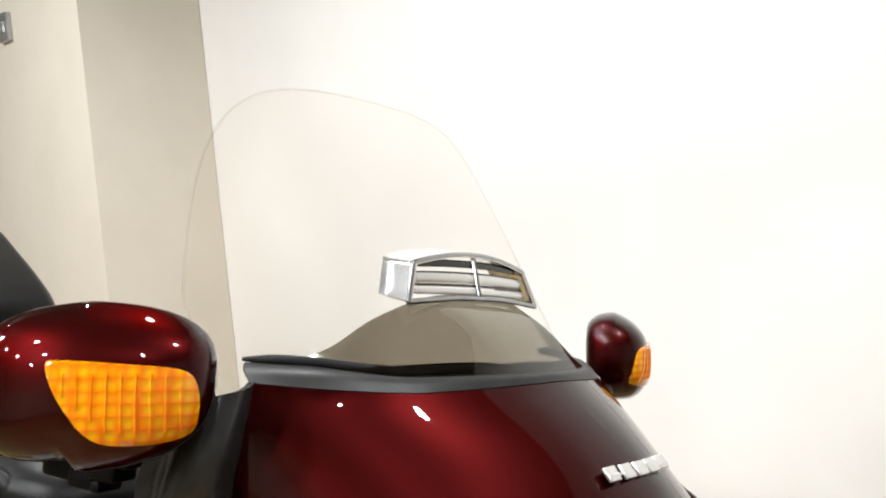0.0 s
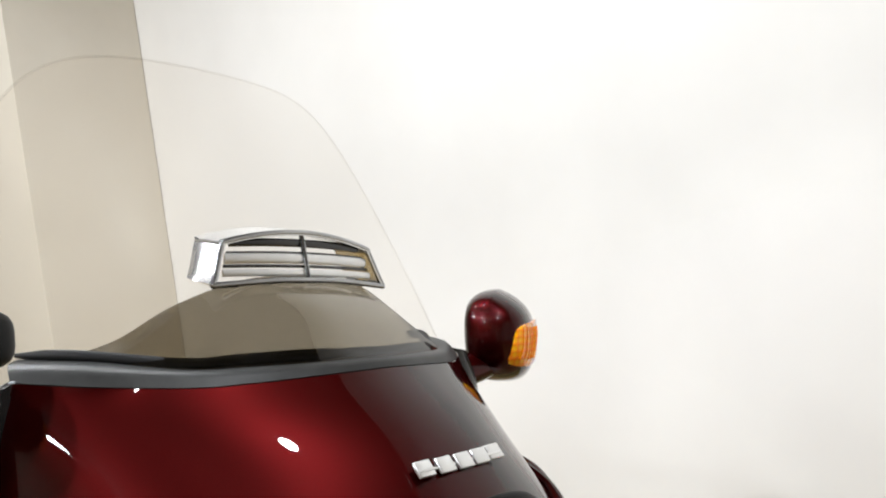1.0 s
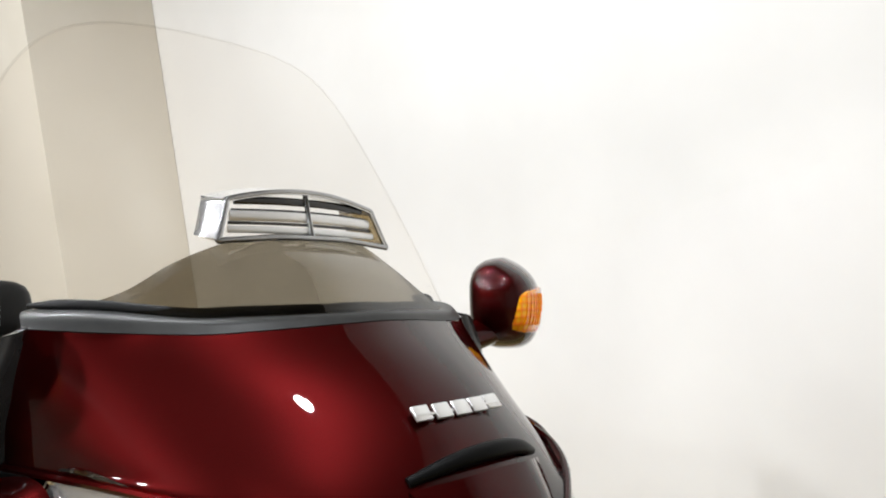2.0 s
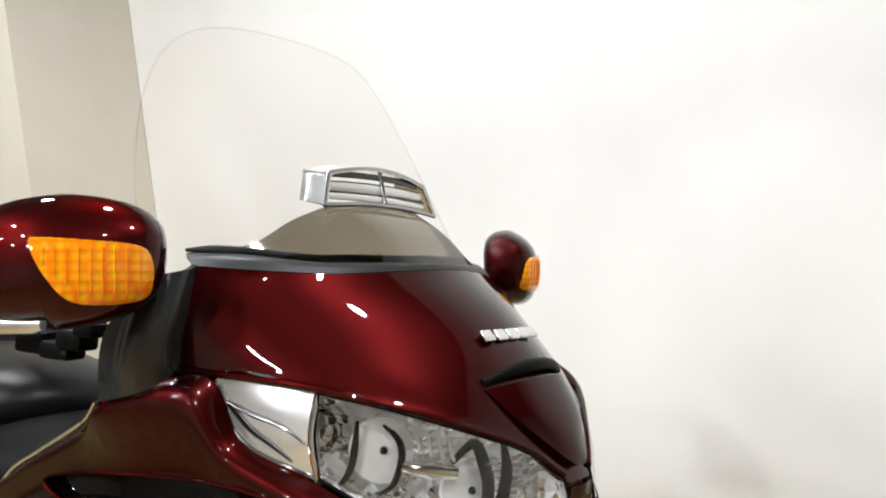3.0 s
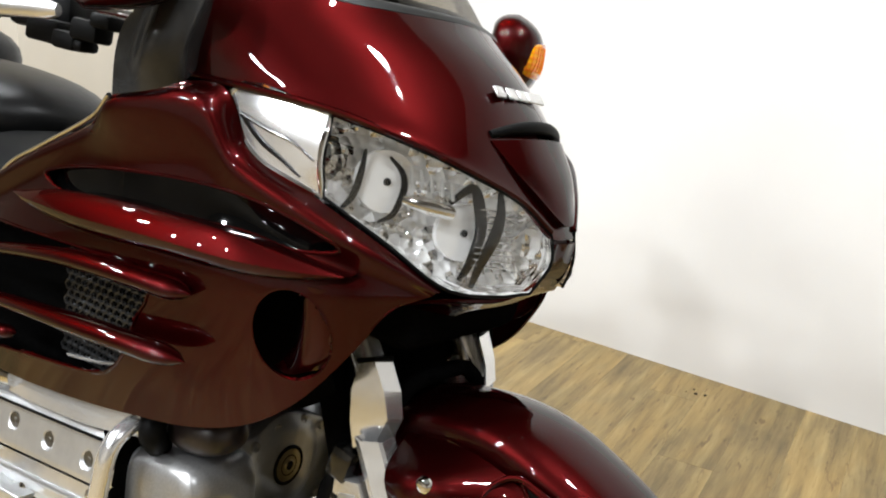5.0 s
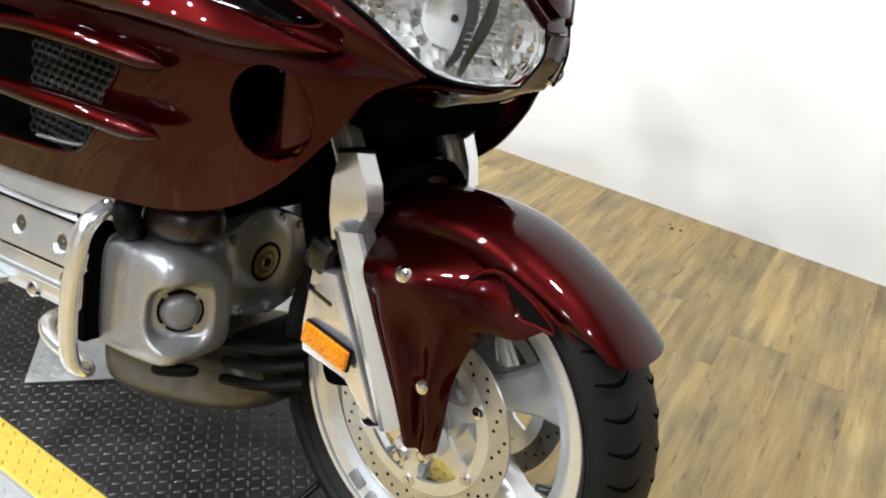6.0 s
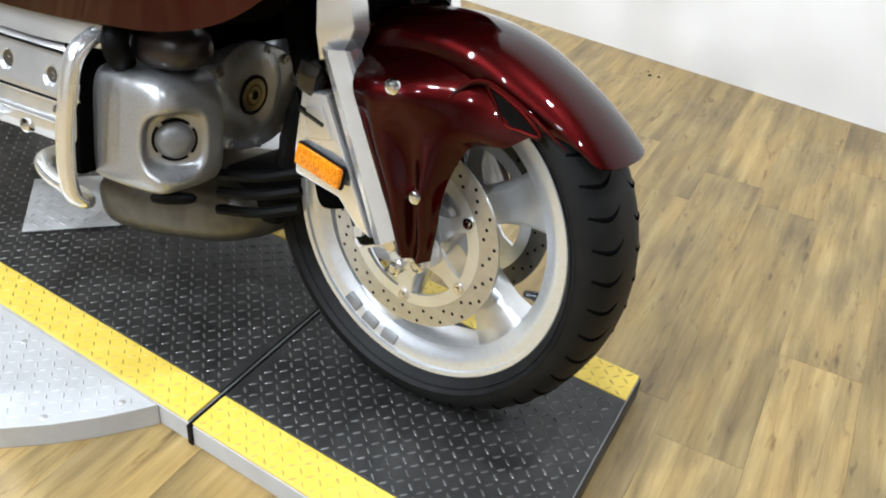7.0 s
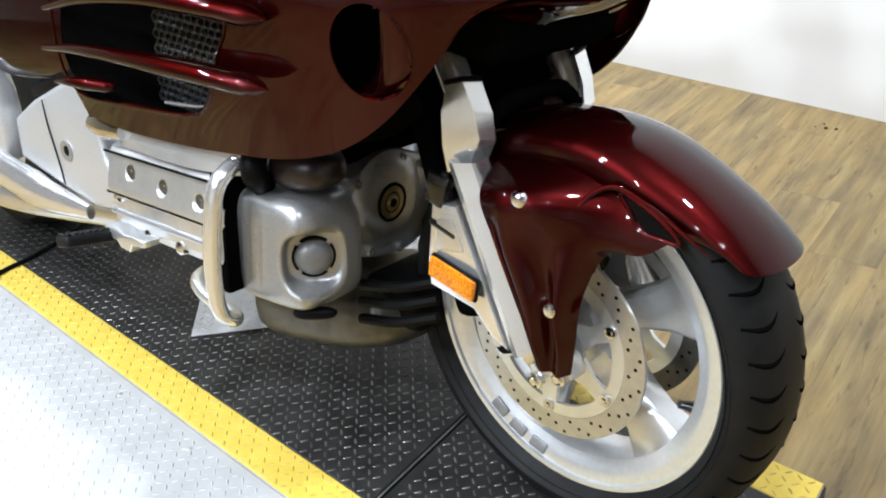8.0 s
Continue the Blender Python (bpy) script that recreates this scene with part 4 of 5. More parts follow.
def shield_at(u, v):
    """A place on the windshield: u from side to side, v from the foot to the upper edge."""
    z = 1.10 + (0.369 - 0.369 * abs(u) ** 4.8) * v
    y = 0.352 * u * (1 - 0.10 * max(0.0, (1.20 - z) / 0.10) ** 1.5)
    return Vector((-0.225 - 0.575 * (z - 1.11) - 1.1 * y * y, y, z))


def windshield():
    return sheet([[shield_at(0.985 * math.sin(math.pi / 2 * (-1 + i / 20)), v / 16) for i in range(41)] for v in range(17)], 0.004)


shield = part("windshield", windshield(), GLASS, bike, "clear tall windshield", angle=60)
shield.visible_shadow = False
edge_line = [shield_at(math.sin(math.pi / 2 * (-1 + i / 40)), 1.0) for i in range(4, 77)]
shield_rim = part("shield_rim", tube(edge_line, 0.0016, 6), EDGE, shield)
shield_rim.visible_shadow = False


def vent():
    def at(y, z, back=0.0):
        return Vector((-0.262 - 0.55 * y * y - 0.22 * (z - 1.2) - back, y, z + 0.06 * back - 0.35 * y * y * (z - 1.19) / 0.06))

    outline = [(-0.126, 1.194), (-0.122, 1.203), (-0.110, 1.236), (-0.104, 1.243), (-0.05, 1.251), (0, 1.2535), (0.05, 1.251), (0.104, 1.243), (0.110, 1.236), (0.122, 1.203), (0.126, 1.194), (0.115, 1.1945), (0.05, 1.199), (0, 1.1995), (-0.05, 1.199), (-0.115, 1.1945)]
    ring = [at(y, z) for y, z in outline]
    pts = cr(ring, 72, closed=True)
    frame_ = part("vent", tube(pts, 0.0034, 10, closed=True), CHROME_SMOKED, bike, "chrome windshield vent with louvres")
    for z, half, tall, mat in ((1.2075, 0.109, 0.0040, CHROME_SATIN), (1.2235, 0.104, 0.0058, CHROME_SATIN), (1.2150, 0.107, 0.0018, BLACK_GLOSS), (1.2300, 0.101, 0.0016, BLACK_GLOSS), (1.2415, 0.096, 0.0046, BLACK_GLOSS)):
        part("slat", tube([at(y * half / 8, z, 0.006) for y in range(-8, 9)], tall, 10, squash=((1, 0, 0), 0.45)), mat, frame_)
    part("divider", tube([at(0, 1.2, 0.003), at(0, 1.232, 0.003), at(0, 1.252, 0.003)], 0.003, 8), CHROME_SMOKED, frame_)
    hood = [[at(y, z, -0.003) for y, z in outline[:11]], [at(y, z + 0.005, 0.03) for y, z in outline[:11]], [at(y * 0.95, z + 0.008, 0.052) for y, z in outline[:11]]]
    part("hood", sheet(surface(hood, 61, 9), 0.003), CHROME_SOFT, frame_, "chrome vent hood", angle=30)


vent()


# ---- mirrors ----
def mirror(s):
    e1, n = Vector((-0.683, -0.73, 0)).normalized(), Vector((0.73, -0.683, 0))
    o = Vector((-0.262, -0.402, 0)) + e1 * 0.098 + Vector((0, 0, 1.113)) - n * 0.035
    m = axes(o, e1, n, (0, 0, 1))
    body = blob((0.109, 0.054, 0.074), 2.9, None, 44)
    for v in body.verts:
        # flatter below, swept back at the outer end, cut flat behind
        v.co.y -= 0.9 * max(0.0, v.co.x) ** 2 * 4
        v.co.y = max(v.co.y, -0.045)
        v.co.z -= 0.9 * max(0.0, v.co.z) * (max(0.0, -v.co.x) * 2.2 + max(0.0, v.co.y) * 6.5)
        v.co.z += -0.10 * v.co.x + (0.012 if v.co.z < 0 else 0) * (v.co.x > 0)
    body.transform(m)
    hs = part("mirror", flip(body, s), PAINT, bike, "dark red mirror housing", angle=60)
    def face(a, c):
        """How far the front of the housing stands out at a place."""
        cc = c + 0.10 * a - (0.012 if c < -0.02 and a > 0 else 0)
        return 0.054 * max(0.0, 1 - abs(a / 0.109) ** 2.9 - abs(cc / 0.074) ** 2.9) ** (1 / 2.9) - 3.6 * max(0.0, a) ** 2

    # amber signal lens set in the inner front face
    corner = [(-0.085, 0.016), (-0.098, 0.004), (-0.100, -0.02), (-0.090, -0.042), (-0.05, -0.048), (-0.016, -0.042), (0.010, -0.01), (0.022, 0.020), (0.01, 0.024), (-0.04, 0.021)]
    edge = cr([(a, 0, c) for a, c in corner], 48, closed=True)
    rows = []
    for f in (1.0, 0.97, 0.75, 0.4, 0.02):
        row = []
        for q in edge:
            a, c = -0.04 + (q.x + 0.04) * f, -0.015 + (q.z + 0.015) * f
            d = face(a, c)
            row.append(m @ Vector((a, d + (0.0035 if f < 0.99 else -0.004), c)))
        rows.append(row)
    lens = part("signal_lens", flip(sheet(rows, 0.002, closed=True), s), AMBER, hs, "ribbed amber signal lens", angle=60)
    ribs = bmesh.new()
    for i in range(9):
        a = -0.086 + 0.0115 * i
        z0, z1 = -0.036 + max(0, (i - 5)) * 0.010, 0.013
        pts = []
        for k in range(7):
            c = z0 + (z1 - z0) * k / 6
            d = face(a, c)
            pts.append(m @ Vector((a, d + 0.0036, c)))
        tube(pts, 0.0012, 6, bm=ribs)
    part("lens_ribs", flip(ribs, s), AMBER, hs)
    # boot between fairing and mirror
    rows = [[(-0.318, -0.303, 1.112), (-0.308, -0.326, 1.104), (-0.320, -0.350, 1.095), (-0.348, -0.362, 1.08), (-0.368, -0.372, 1.06)],
            [(-0.318, -0.316, 1.06), (-0.306, -0.345, 1.056), (-0.322, -0.372, 1.050), (-0.358, -0.366, 1.042), (-0.388, -0.372, 1.03)],
            [(-0.325, -0.321, 1.02), (-0.312, -0.352, 1.016), (-0.330, -0.380, 1.008), (-0.366, -0.370, 1.0), (-0.394, -0.374, 0.995)],
            [(-0.333, -0.315, 0.996), (-0.322, -0.341, 0.980), (-0.340, -0.363, 0.966), (-0.368, -0.371, 0.956), (-0.394, -0.373, 0.951)]]
    if s > 0:
        part("mirror_stem", flip(tube(cr([(-0.315, -0.315, 1.055), (-0.325, -0.365, 1.066), (-0.335, -0.425, 1.085), (-0.345, -0.465, 1.10)], 12), [0.026 + 0.001 * k for k in range(12)], 16, squash=((0, 0, 1), 0.8)), s), PAINT, hs)
    boot = part("mirror_boot", flip(sheet(surface(rows, 20, 20), 0.006), s), BOOT, bike, "dark grey rubber mirror boot", angle=60)
    if s > 0:
        # the far mirror is folded out
        c = Vector((o.x, -o.y, o.z))
        hs.matrix_local = Matrix.Translation(c + V(0.014, 0.030, 0.006)) @ Matrix.Rotation(radians(-16), 4, "Z") @ Matrix.Translation(-c)


both(mirror)


# ---- headlamps ----
HT = [(0.035, -0.034, 0.848), (0.007, -0.085, 0.887), (-0.045, -0.172, 0.924), (-0.095, -0.222, 0.946), (-0.156, -0.258, 0.962)]
HM = [(0.040, -0.034, 0.811), (0.012, -0.095, 0.832), (-0.032, -0.182, 0.862), (-0.09, -0.232, 0.89), (-0.158, -0.264, 0.915)]
HB = [(0.024, -0.050, 0.771), (0.002, -0.10, 0.767), (-0.024, -0.18, 0.779), (-0.082, -0.228, 0.825), (-0.156, -0.259, 0.867)]
TT = [(-0.158, -0.259, 0.962), (-0.19, -0.270, 0.971), (-0.240, -0.284, 0.984), (-0.274, -0.292, 0.986)]
TB = [(-0.158, -0.260, 0.867), (-0.19, -0.275, 0.880), (-0.233, -0.288, 0.898), (-0.270, -0.297, 0.930)]
TM = [(-0.160, -0.268, 0.914), (-0.195, -0.280, 0.926), (-0.244, -0.292, 0.942), (-0.288, -0.299, 0.960)]


def headlamp(s):
    shell = [[Vector(q) + Vector((-0.045, 0.05, 0.0)) for q in c] for c in (HT, HM, HB)]
    for c in shell[1]:
        c += Vector((-0.025, 0.03, 0))
    lamp_ = part("headlamp", flip(sheet(surface(shell, 25, 15), 0.002), s), FACETS, bike, "clear twin headlamp with chrome reflectors", angle=60)
    rim = cr(HT, 20) + cr([HT[-1], HM[-1], HB[-1]], 8)[1:-1] + cr(HB[::-1], 20) + cr([HB[0], HM[0], HT[0]], 8)[1:-1]
    wallrows = [rim, [q + Vector((-0.024, 0.027, 0)) for q in rim], [q + Vector((-0.047, 0.052, 0)) for q in rim]]
    part("reflector_wall", flip(sheet(wallrows, 0.0015, closed=True), s), FACETS, lamp_)
    ln = part("lens", flip(sheet(surface([HT, HM, HB], 33, 17), 0.002), s), LENS, lamp_, "clear lens")
    ln.visible_shadow = False
    part("lamp_lip", flip(tube([q + Vector((-0.001, 0.0, 0.0045)) for q in cr(HT, 24)], 0.0045, 8), s), PAINT, lamp_)
    part("gasket", flip(tube(rim, 0.0022, 6, closed=True), s), BLACK_PLASTIC, lamp_)
    out = Vector((0.80, -0.58, 0.05)).normalized()
    side = Vector((0, 0, 1)).cross(out).normalized()
    up = out.cross(side)
    for cx, cy, cz, r in ((-0.112, -0.195, 0.892, 0.038), (-0.045, -0.112, 0.838, 0.036)):
        m = axes((cx, cy, cz), side, out, up)
        bowl = [(r * k / 8, 0.004 * (k / 8) ** 2 * (-1 if r < 0.04 else 4) - 0.006) for k in range(9)] + [(r + 0.001, -0.02)]
        part("bowl", flip(lathe(bowl, m, 36), s), REFLECTOR, lamp_, "parabolic reflector bowl", angle=60)
        part("bulb", flip(lathe([(0, -0.002), (0.004, -0.003), (0.006, -0.008), (0.007, -0.014)], m, 18), s), BLACK_GLOSS if r < 0.04 else GREY_PAINT, lamp_, "small bulb cap")
    arcs = ([(-0.077, -0.127, 0.874), (-0.058, -0.108, 0.895), (-0.049, -0.099, 0.869), (-0.046, -0.096, 0.84), (-0.052, -0.102, 0.802), (-0.06, -0.11, 0.78)],
            [(-0.033, -0.083, 0.895), (-0.03, -0.08, 0.866), (-0.033, -0.083, 0.837), (-0.042, -0.092, 0.803), (-0.048, -0.098, 0.773)],
            [(-0.154, -0.204, 0.927), (-0.156, -0.206, 0.898), (-0.161, -0.211, 0.869), (-0.172, -0.222, 0.849)],
            [(-0.133, -0.183, 0.921), (-0.121, -0.171, 0.904), (-0.118, -0.168, 0.883), (-0.125, -0.175, 0.853), (-0.137, -0.187, 0.842)])
    for k, arc in enumerate(arcs):
        path = [q + out * 0.026 for q in cr(arc, 28)]
        wide = [(0.0082 if k < 2 else 0.0046) * (0.35 + 0.65 * math.sin(math.pi * (i + 1) / 29)) for i in range(28)]
        part("reflector_step", flip(tube(path, wide, 8, squash=(out, 0.5)), s), BLACK_GLOSS, lamp_, "dark reflector edge")
    for k in range(10):
        z = 0.800 + 0.0078 * k
        part("prism_flute", flip(tube([Vector((0.002 - 0.001 * k, -0.070, z)), Vector((-0.012, -0.093, z + 0.001)), Vector((-0.028, -0.116, z + 0.002))], 0.0016, 8, squash=(out, 2.0)), s), CHROME_SOFT, lamp_)
    part("lamp_barrel", flip(tube([Vector((-0.118, -0.168, 0.872)) + out * 0.024, Vector((-0.095, -0.145, 0.867)) + out * 0.027, Vector((-0.072, -0.122, 0.862)) + out * 0.024], [0.006, 0.011, 0.008], 16), s), CHROME, lamp_, "chrome barrel between the reflectors")
    for k in range(6):
        x = -0.085 + 0.011 * k
        part("upper_flute", flip(tube([Vector((x - 0.02, -0.180 + 0.6 * (x + 0.075), 0.915 - 0.3 * (x + 0.075))), Vector((x - 0.016, -0.178 + 0.6 * (x + 0.075), 0.893 - 0.3 * (x + 0.075)))], 0.0022, 6), s), ALLOY_BRIGHT, lamp_)
    trim = part("lamp_trim", flip(sheet(surface([TT, TM, TB], 17, 11), 0.003), s), SHIELD_CHROME, bike, "silver trim panel beside the headlamp", angle=60)
    tr = cr(TT, 14) + cr([TT[-1], TM[-1], TB[-1]], 8)[1:-1] + cr(TB[::-1], 14) + cr([TB[0], TM[0], TT[0]], 8)[1:-1]
    tg = surface([TT, TM, TB], 17, 11)
    lift = V(0.0008, -0.0022, 0)
    for name_, ids in (("trim_crease", ((5, 13), (7, 10), (8, 7), (9, 4))), ("trim_step", ((5, 13), (5, 9), (5, 5), (6, 1)))):
        part(name_, flip(tube(cr([tg[j][i] + lift for j, i in ids], 20), [0.0006 + 0.0022 * min(1, (20 - k) / 12) for k in range(20)], 8), s), BLACK_GLOSS if name_ == "trim_crease" else CHROME_SMOKED, trim)
    # added black backing that hides the bright gap at the trim's rear end
    part("trim_gap_backing", flip(sheet([[q + V(0.0, 0.022, 0) for q in row] for row in surface([[(x - 0.03 * k, y, z + 0.012) for k, (x, y, z) in enumerate(TT[-2:])], [(x - 0.03 * k, y, z) for k, (x, y, z) in enumerate(TM[-2:])], [(x - 0.03 * k, y, z - 0.012) for k, (x, y, z) in enumerate(TB[-2:])]], 6, 6)], 0.002), s), DEEP_BLACK, trim)
    part("trim_rim", flip(tube(tr, 0.0035, 8, closed=True), s), CHROME, trim)


both(headlamp)

# ---- side fairing ----
S0 = [(-0.026, -0.182, 0.775), (-0.082, -0.232, 0.821), (-0.158, -0.263, 0.863), (-0.245, -0.290, 0.908), (-0.292, -0.309, 0.980), (-0.40, -0.370, 0.952), (-0.47, -0.345, 0.914), (-0.60, -0.325, 0.865), (-0.68, -0.32, 0.828)]
S1 = [(-0.035, -0.190, 0.768), (-0.092, -0.255, 0.79), (-0.17, -0.292, 0.81), (-0.24, -0.316, 0.835), (-0.30, -0.335, 0.865), (-0.39, -0.355, 0.872), (-0.49, -0.35, 0.85), (-0.61, -0.342, 0.81), (-0.72, -0.335, 0.765)]
S2 = [(-0.045, -0.200, 0.762), (-0.095, -0.262, 0.762), (-0.17, -0.303, 0.765), (-0.24, -0.328, 0.772), (-0.31, -0.342, 0.776), (-0.40, -0.352, 0.774), (-0.50, -0.35, 0.76), (-0.63, -0.345, 0.735), (-0.765, -0.335, 0.705)]
S3 = [(-0.058, -0.212, 0.754), (-0.10, -0.256, 0.715), (-0.165, -0.288, 0.68), (-0.23, -0.308, 0.665), (-0.31, -0.326, 0.655), (-0.40, -0.336, 0.648), (-0.51, -0.338, 0.635), (-0.65, -0.337, 0.625), (-0.79, -0.33, 0.615)]
S4 = [(-0.070, -0.222, 0.745), (-0.098, -0.246, 0.69), (-0.15, -0.268, 0.622), (-0.215, -0.28, 0.575), (-0.30, -0.292, 0.547), (-0.40, -0.302, 0.534), (-0.51, -0.308, 0.524), (-0.65, -0.31, 0.516), (-0.765, -0.308, 0.518)]


def side_fairing(s):
    # a tight shoulder below the upper edge, then a face that turns in again
    shoulder, face_ = [], []
    for a, b in zip(S0, S1):
        k = min(1.0, (a[2] - b[2]) / 0.10)
        shoulder.append((a[0] + 0.25 * (b[0] - a[0]), min(a[1], b[1]) - 0.006 * k, a[2] - 0.22 * (a[2] - b[2])))
        face_.append((b[0], b[1] + 0.006 * k, b[2]))
    grid = relax(surface([S0, shoulder, face_, S2, S3, S4], 221, 131), 25)

    hollow = [(-0.57, 0.829), (-0.55, 0.842), (-0.444, 0.858), (-0.313, 0.864), (-0.215, 0.854), (-0.155, 0.836), (-0.112, 0.812), (-0.165, 0.803), (-0.233, 0.816), (-0.379, 0.820), (-0.516, 0.814)]
    hollow = [(q.x, q.z) for q in cr([(x, 0, z) for x, z in hollow], 60, closed=True)]
    back_grid = [[q + Vector((0, 0.014, 0)) for q in row[::3]] for row in grid[:90:3]]

    def beyond(u, v):
        q = back_grid[round(v * (len(back_grid) - 1))][round(u * (len(back_grid[0]) - 1))]
        return inside_by(hollow, q.x, q.z)[0] < -0.022

    mouth = [(q.x, q.z) for q in cr([(-0.782, 0, 0.70), (-0.765, 0, 0.745), (-0.60, 0, 0.750), (-0.37, 0, 0.748), (-0.345, 0, 0.735), (-0.350, 0, 0.705), (-0.368, 0, 0.68), (-0.39, 0, 0.635), (-0.425, 0, 0.597), (-0.47, 0, 0.578), (-0.60, 0, 0.566), (-0.74, 0, 0.554), (-0.785, 0, 0.575), (-0.79, 0, 0.63)], 70, closed=True)]
    eye = [(-0.157 + 0.043 * math.cos(w) + 0.006 * math.sin(w), 0.703 + 0.055 * math.sin(w) - 0.009 * math.cos(w)) for w in (2 * math.pi * k / 40 for k in range(40))]
    cowl = part("side_fairing", flip(pierced(grid, 0.004, (mouth, eye, hollow) if s < 0 else (mouth, hollow)), s), PAINT, bike, "glossy dark red side fairing", angle=60)
    part("duct_panel", flip(sheet(back_grid, 0.002, skip=beyond), s), DUCT_BLACK, cowl, "glossy black recessed duct panel", angle=60)
    for rim_name, outline in (("mouth_rim", mouth), ("duct_rim", hollow)):
        ring = []
        for x, z in outline:
            q = min((p for row in grid[::2] for p in row[::2]), key=lambda p: (p.x - x) ** 2 + (p.z - z) ** 2)
            ring.append(Vector((x, q.y, z)))
        ring = [0.25 * ring[k - 1] + 0.5 * ring[k] + 0.25 * ring[(k + 1) % len(ring)] for k in range(len(ring))]
        part(rim_name, flip(tube(ring, 0.0024, 8, closed=True), s), PAINT, cowl)
    # dull black sheet behind the openings, standing in for the shade inside
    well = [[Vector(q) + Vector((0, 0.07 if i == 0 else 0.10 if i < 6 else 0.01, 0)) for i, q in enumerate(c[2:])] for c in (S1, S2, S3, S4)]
    part("intake_shade", flip(sheet(surface(well, 30, 16), 0.002), s), DEEP_BLACK, cowl, "black sheet for the shade inside the intake", angle=60)
    # painted lobe that rises inside the pocket from its dark rear end
    lobe = [[V(-0.100, -0.262, 0.762), V(-0.128, -0.284, 0.766), V(-0.146, -0.286, 0.766), V(-0.164, -0.250, 0.764)],
            [V(-0.100, -0.254, 0.715), V(-0.128, -0.274, 0.712), V(-0.156, -0.272, 0.706), V(-0.184, -0.230, 0.700)],
            [V(-0.106, -0.250, 0.690), V(-0.136, -0.266, 0.678), V(-0.170, -0.262, 0.656), V(-0.206, -0.240, 0.655)],
            [V(-0.126, -0.248, 0.668), V(-0.150, -0.260, 0.656), V(-0.180, -0.260, 0.645), V(-0.208, -0.254, 0.648)]]
    part("pocket_lobe", flip(sheet(surface(lobe, 18, 18), 0.002), s), PAINT, cowl, "dark red inner face of the pocket", angle=60)
    # fins
    def fin(pts, r, k=0.55):
        path = cr(pts, 25)
        rr = [max(0.001, r * min(1, (24 - i) / 2.6) ** 0.5 * min(1, 0.35 + i / 22)) for i in range(25)]
        part("fin", flip(tube(path, rr, 14, squash=((0, 0, 1), k)), s), PAINT, cowl, "dark red air fin")

    up_edge = cr([(-0.63, -0.350, 0.80), (-0.516, -0.357, 0.819), (-0.379, -0.360, 0.825), (-0.233, -0.353, 0.821), (-0.157, -0.323, 0.805), (-0.091, -0.285, 0.788)], 48)
    low_edge = cr([(-0.628, -0.348, 0.796), (-0.55, -0.352, 0.780), (-0.442, -0.355, 0.772), (-0.307, -0.352, 0.774), (-0.201, -0.335, 0.771), (-0.132, -0.305, 0.776), (-0.091, -0.284, 0.786)], 48)
    rows = [[q + Vector((0, 0.04, -0.004)) for q in up_edge]]
    for f, stand in ((0, 0.001), (0.05, 0.005), (0.3, 0.017), (0.55, 0.024), (0.75, 0.022), (0.92, 0.012), (1.0, 0.0)):
        row = []
        for i, (a, b) in enumerate(zip(up_edge, low_edge)):
            bulge = math.sin(math.pi * (i + 0.3) / 47.6) ** 0.6
            row.append(a.lerp(b, f) + Vector((0, -stand * bulge, 0)))
        rows.append(row)
    rows.append([q + Vector((0, 0.03, 0.004)) for q in low_edge])
    part("broad_fin", flip(sheet(rows, 0), s), PAINT, cowl, "broad dark red fin with a sharp upper edge", angle=35)
    fin([(-0.80, -0.335, 0.685), (-0.65, -0.35, 0.715), (-0.48, -0.358, 0.735), (-0.34, -0.355, 0.737), (-0.265, -0.345, 0.733)], 0.02, 0.7)
    fin([(-0.83, -0.33, 0.62), (-0.68, -0.348, 0.64), (-0.50, -0.36, 0.652), (-0.36, -0.36, 0.656), (-0.262, -0.349, 0.653)], 0.02, 0.7)
    fin([(-0.80, -0.335, 0.572), (-0.75, -0.338, 0.580), (-0.70, -0.33, 0.583), (-0.66, -0.315, 0.583)], 0.013, 0.8)
    # wire mesh
    for z0, z1, x0, x1 in ((0.572, 0.742, -0.61, -0.372),):
        mesh = bmesh.new()
        nx, nz = int((x1 - x0) / 0.018), int((z1 - z0) / 0.0115) + 1
        for i in range(nx):
            for j in range(nz):
                x, z = x0 + 0.018 * (i + (j % 2) * 0.5), z0 + 0.0115 * j
                ring = [Vector((x + 0.0098 * math.cos(w), -0.288 - 0.12 * (x + 0.43), z + 0.0076 * math.sin(w))) for w in (2 * math.pi * k / 6 for k in range(6))]
                tube(ring, 0.0025, 5, closed=True, bm=mesh)
        part("intake_mesh", flip(mesh, s), MESH_METAL, cowl, "metal intake mesh")
    part("mesh_rim", flip(tube(cr([(-0.352, -0.312, 0.745), (-0.362, -0.308, 0.705), (-0.378, -0.302, 0.68), (-0.40, -0.30, 0.635), (-0.432, -0.296, 0.60), (-0.475, -0.294, 0.584), (-0.56, -0.296, 0.575)], 40), 0.0030, 8), s), SHIELD_CHROME, cowl, "bright rim of the intake mesh")
    part("edge_trim", flip(tube(cr([(-0.405, -0.374, 0.950), (-0.47, -0.352, 0.917), (-0.60, -0.332, 0.867), (-0.685, -0.327, 0.828), (-0.73, -0.338, 0.765), (-0.77, -0.338, 0.712)], 50), 0.0032, 8), s), CHROME, cowl, "chrome edge trim")


both(side_fairing)

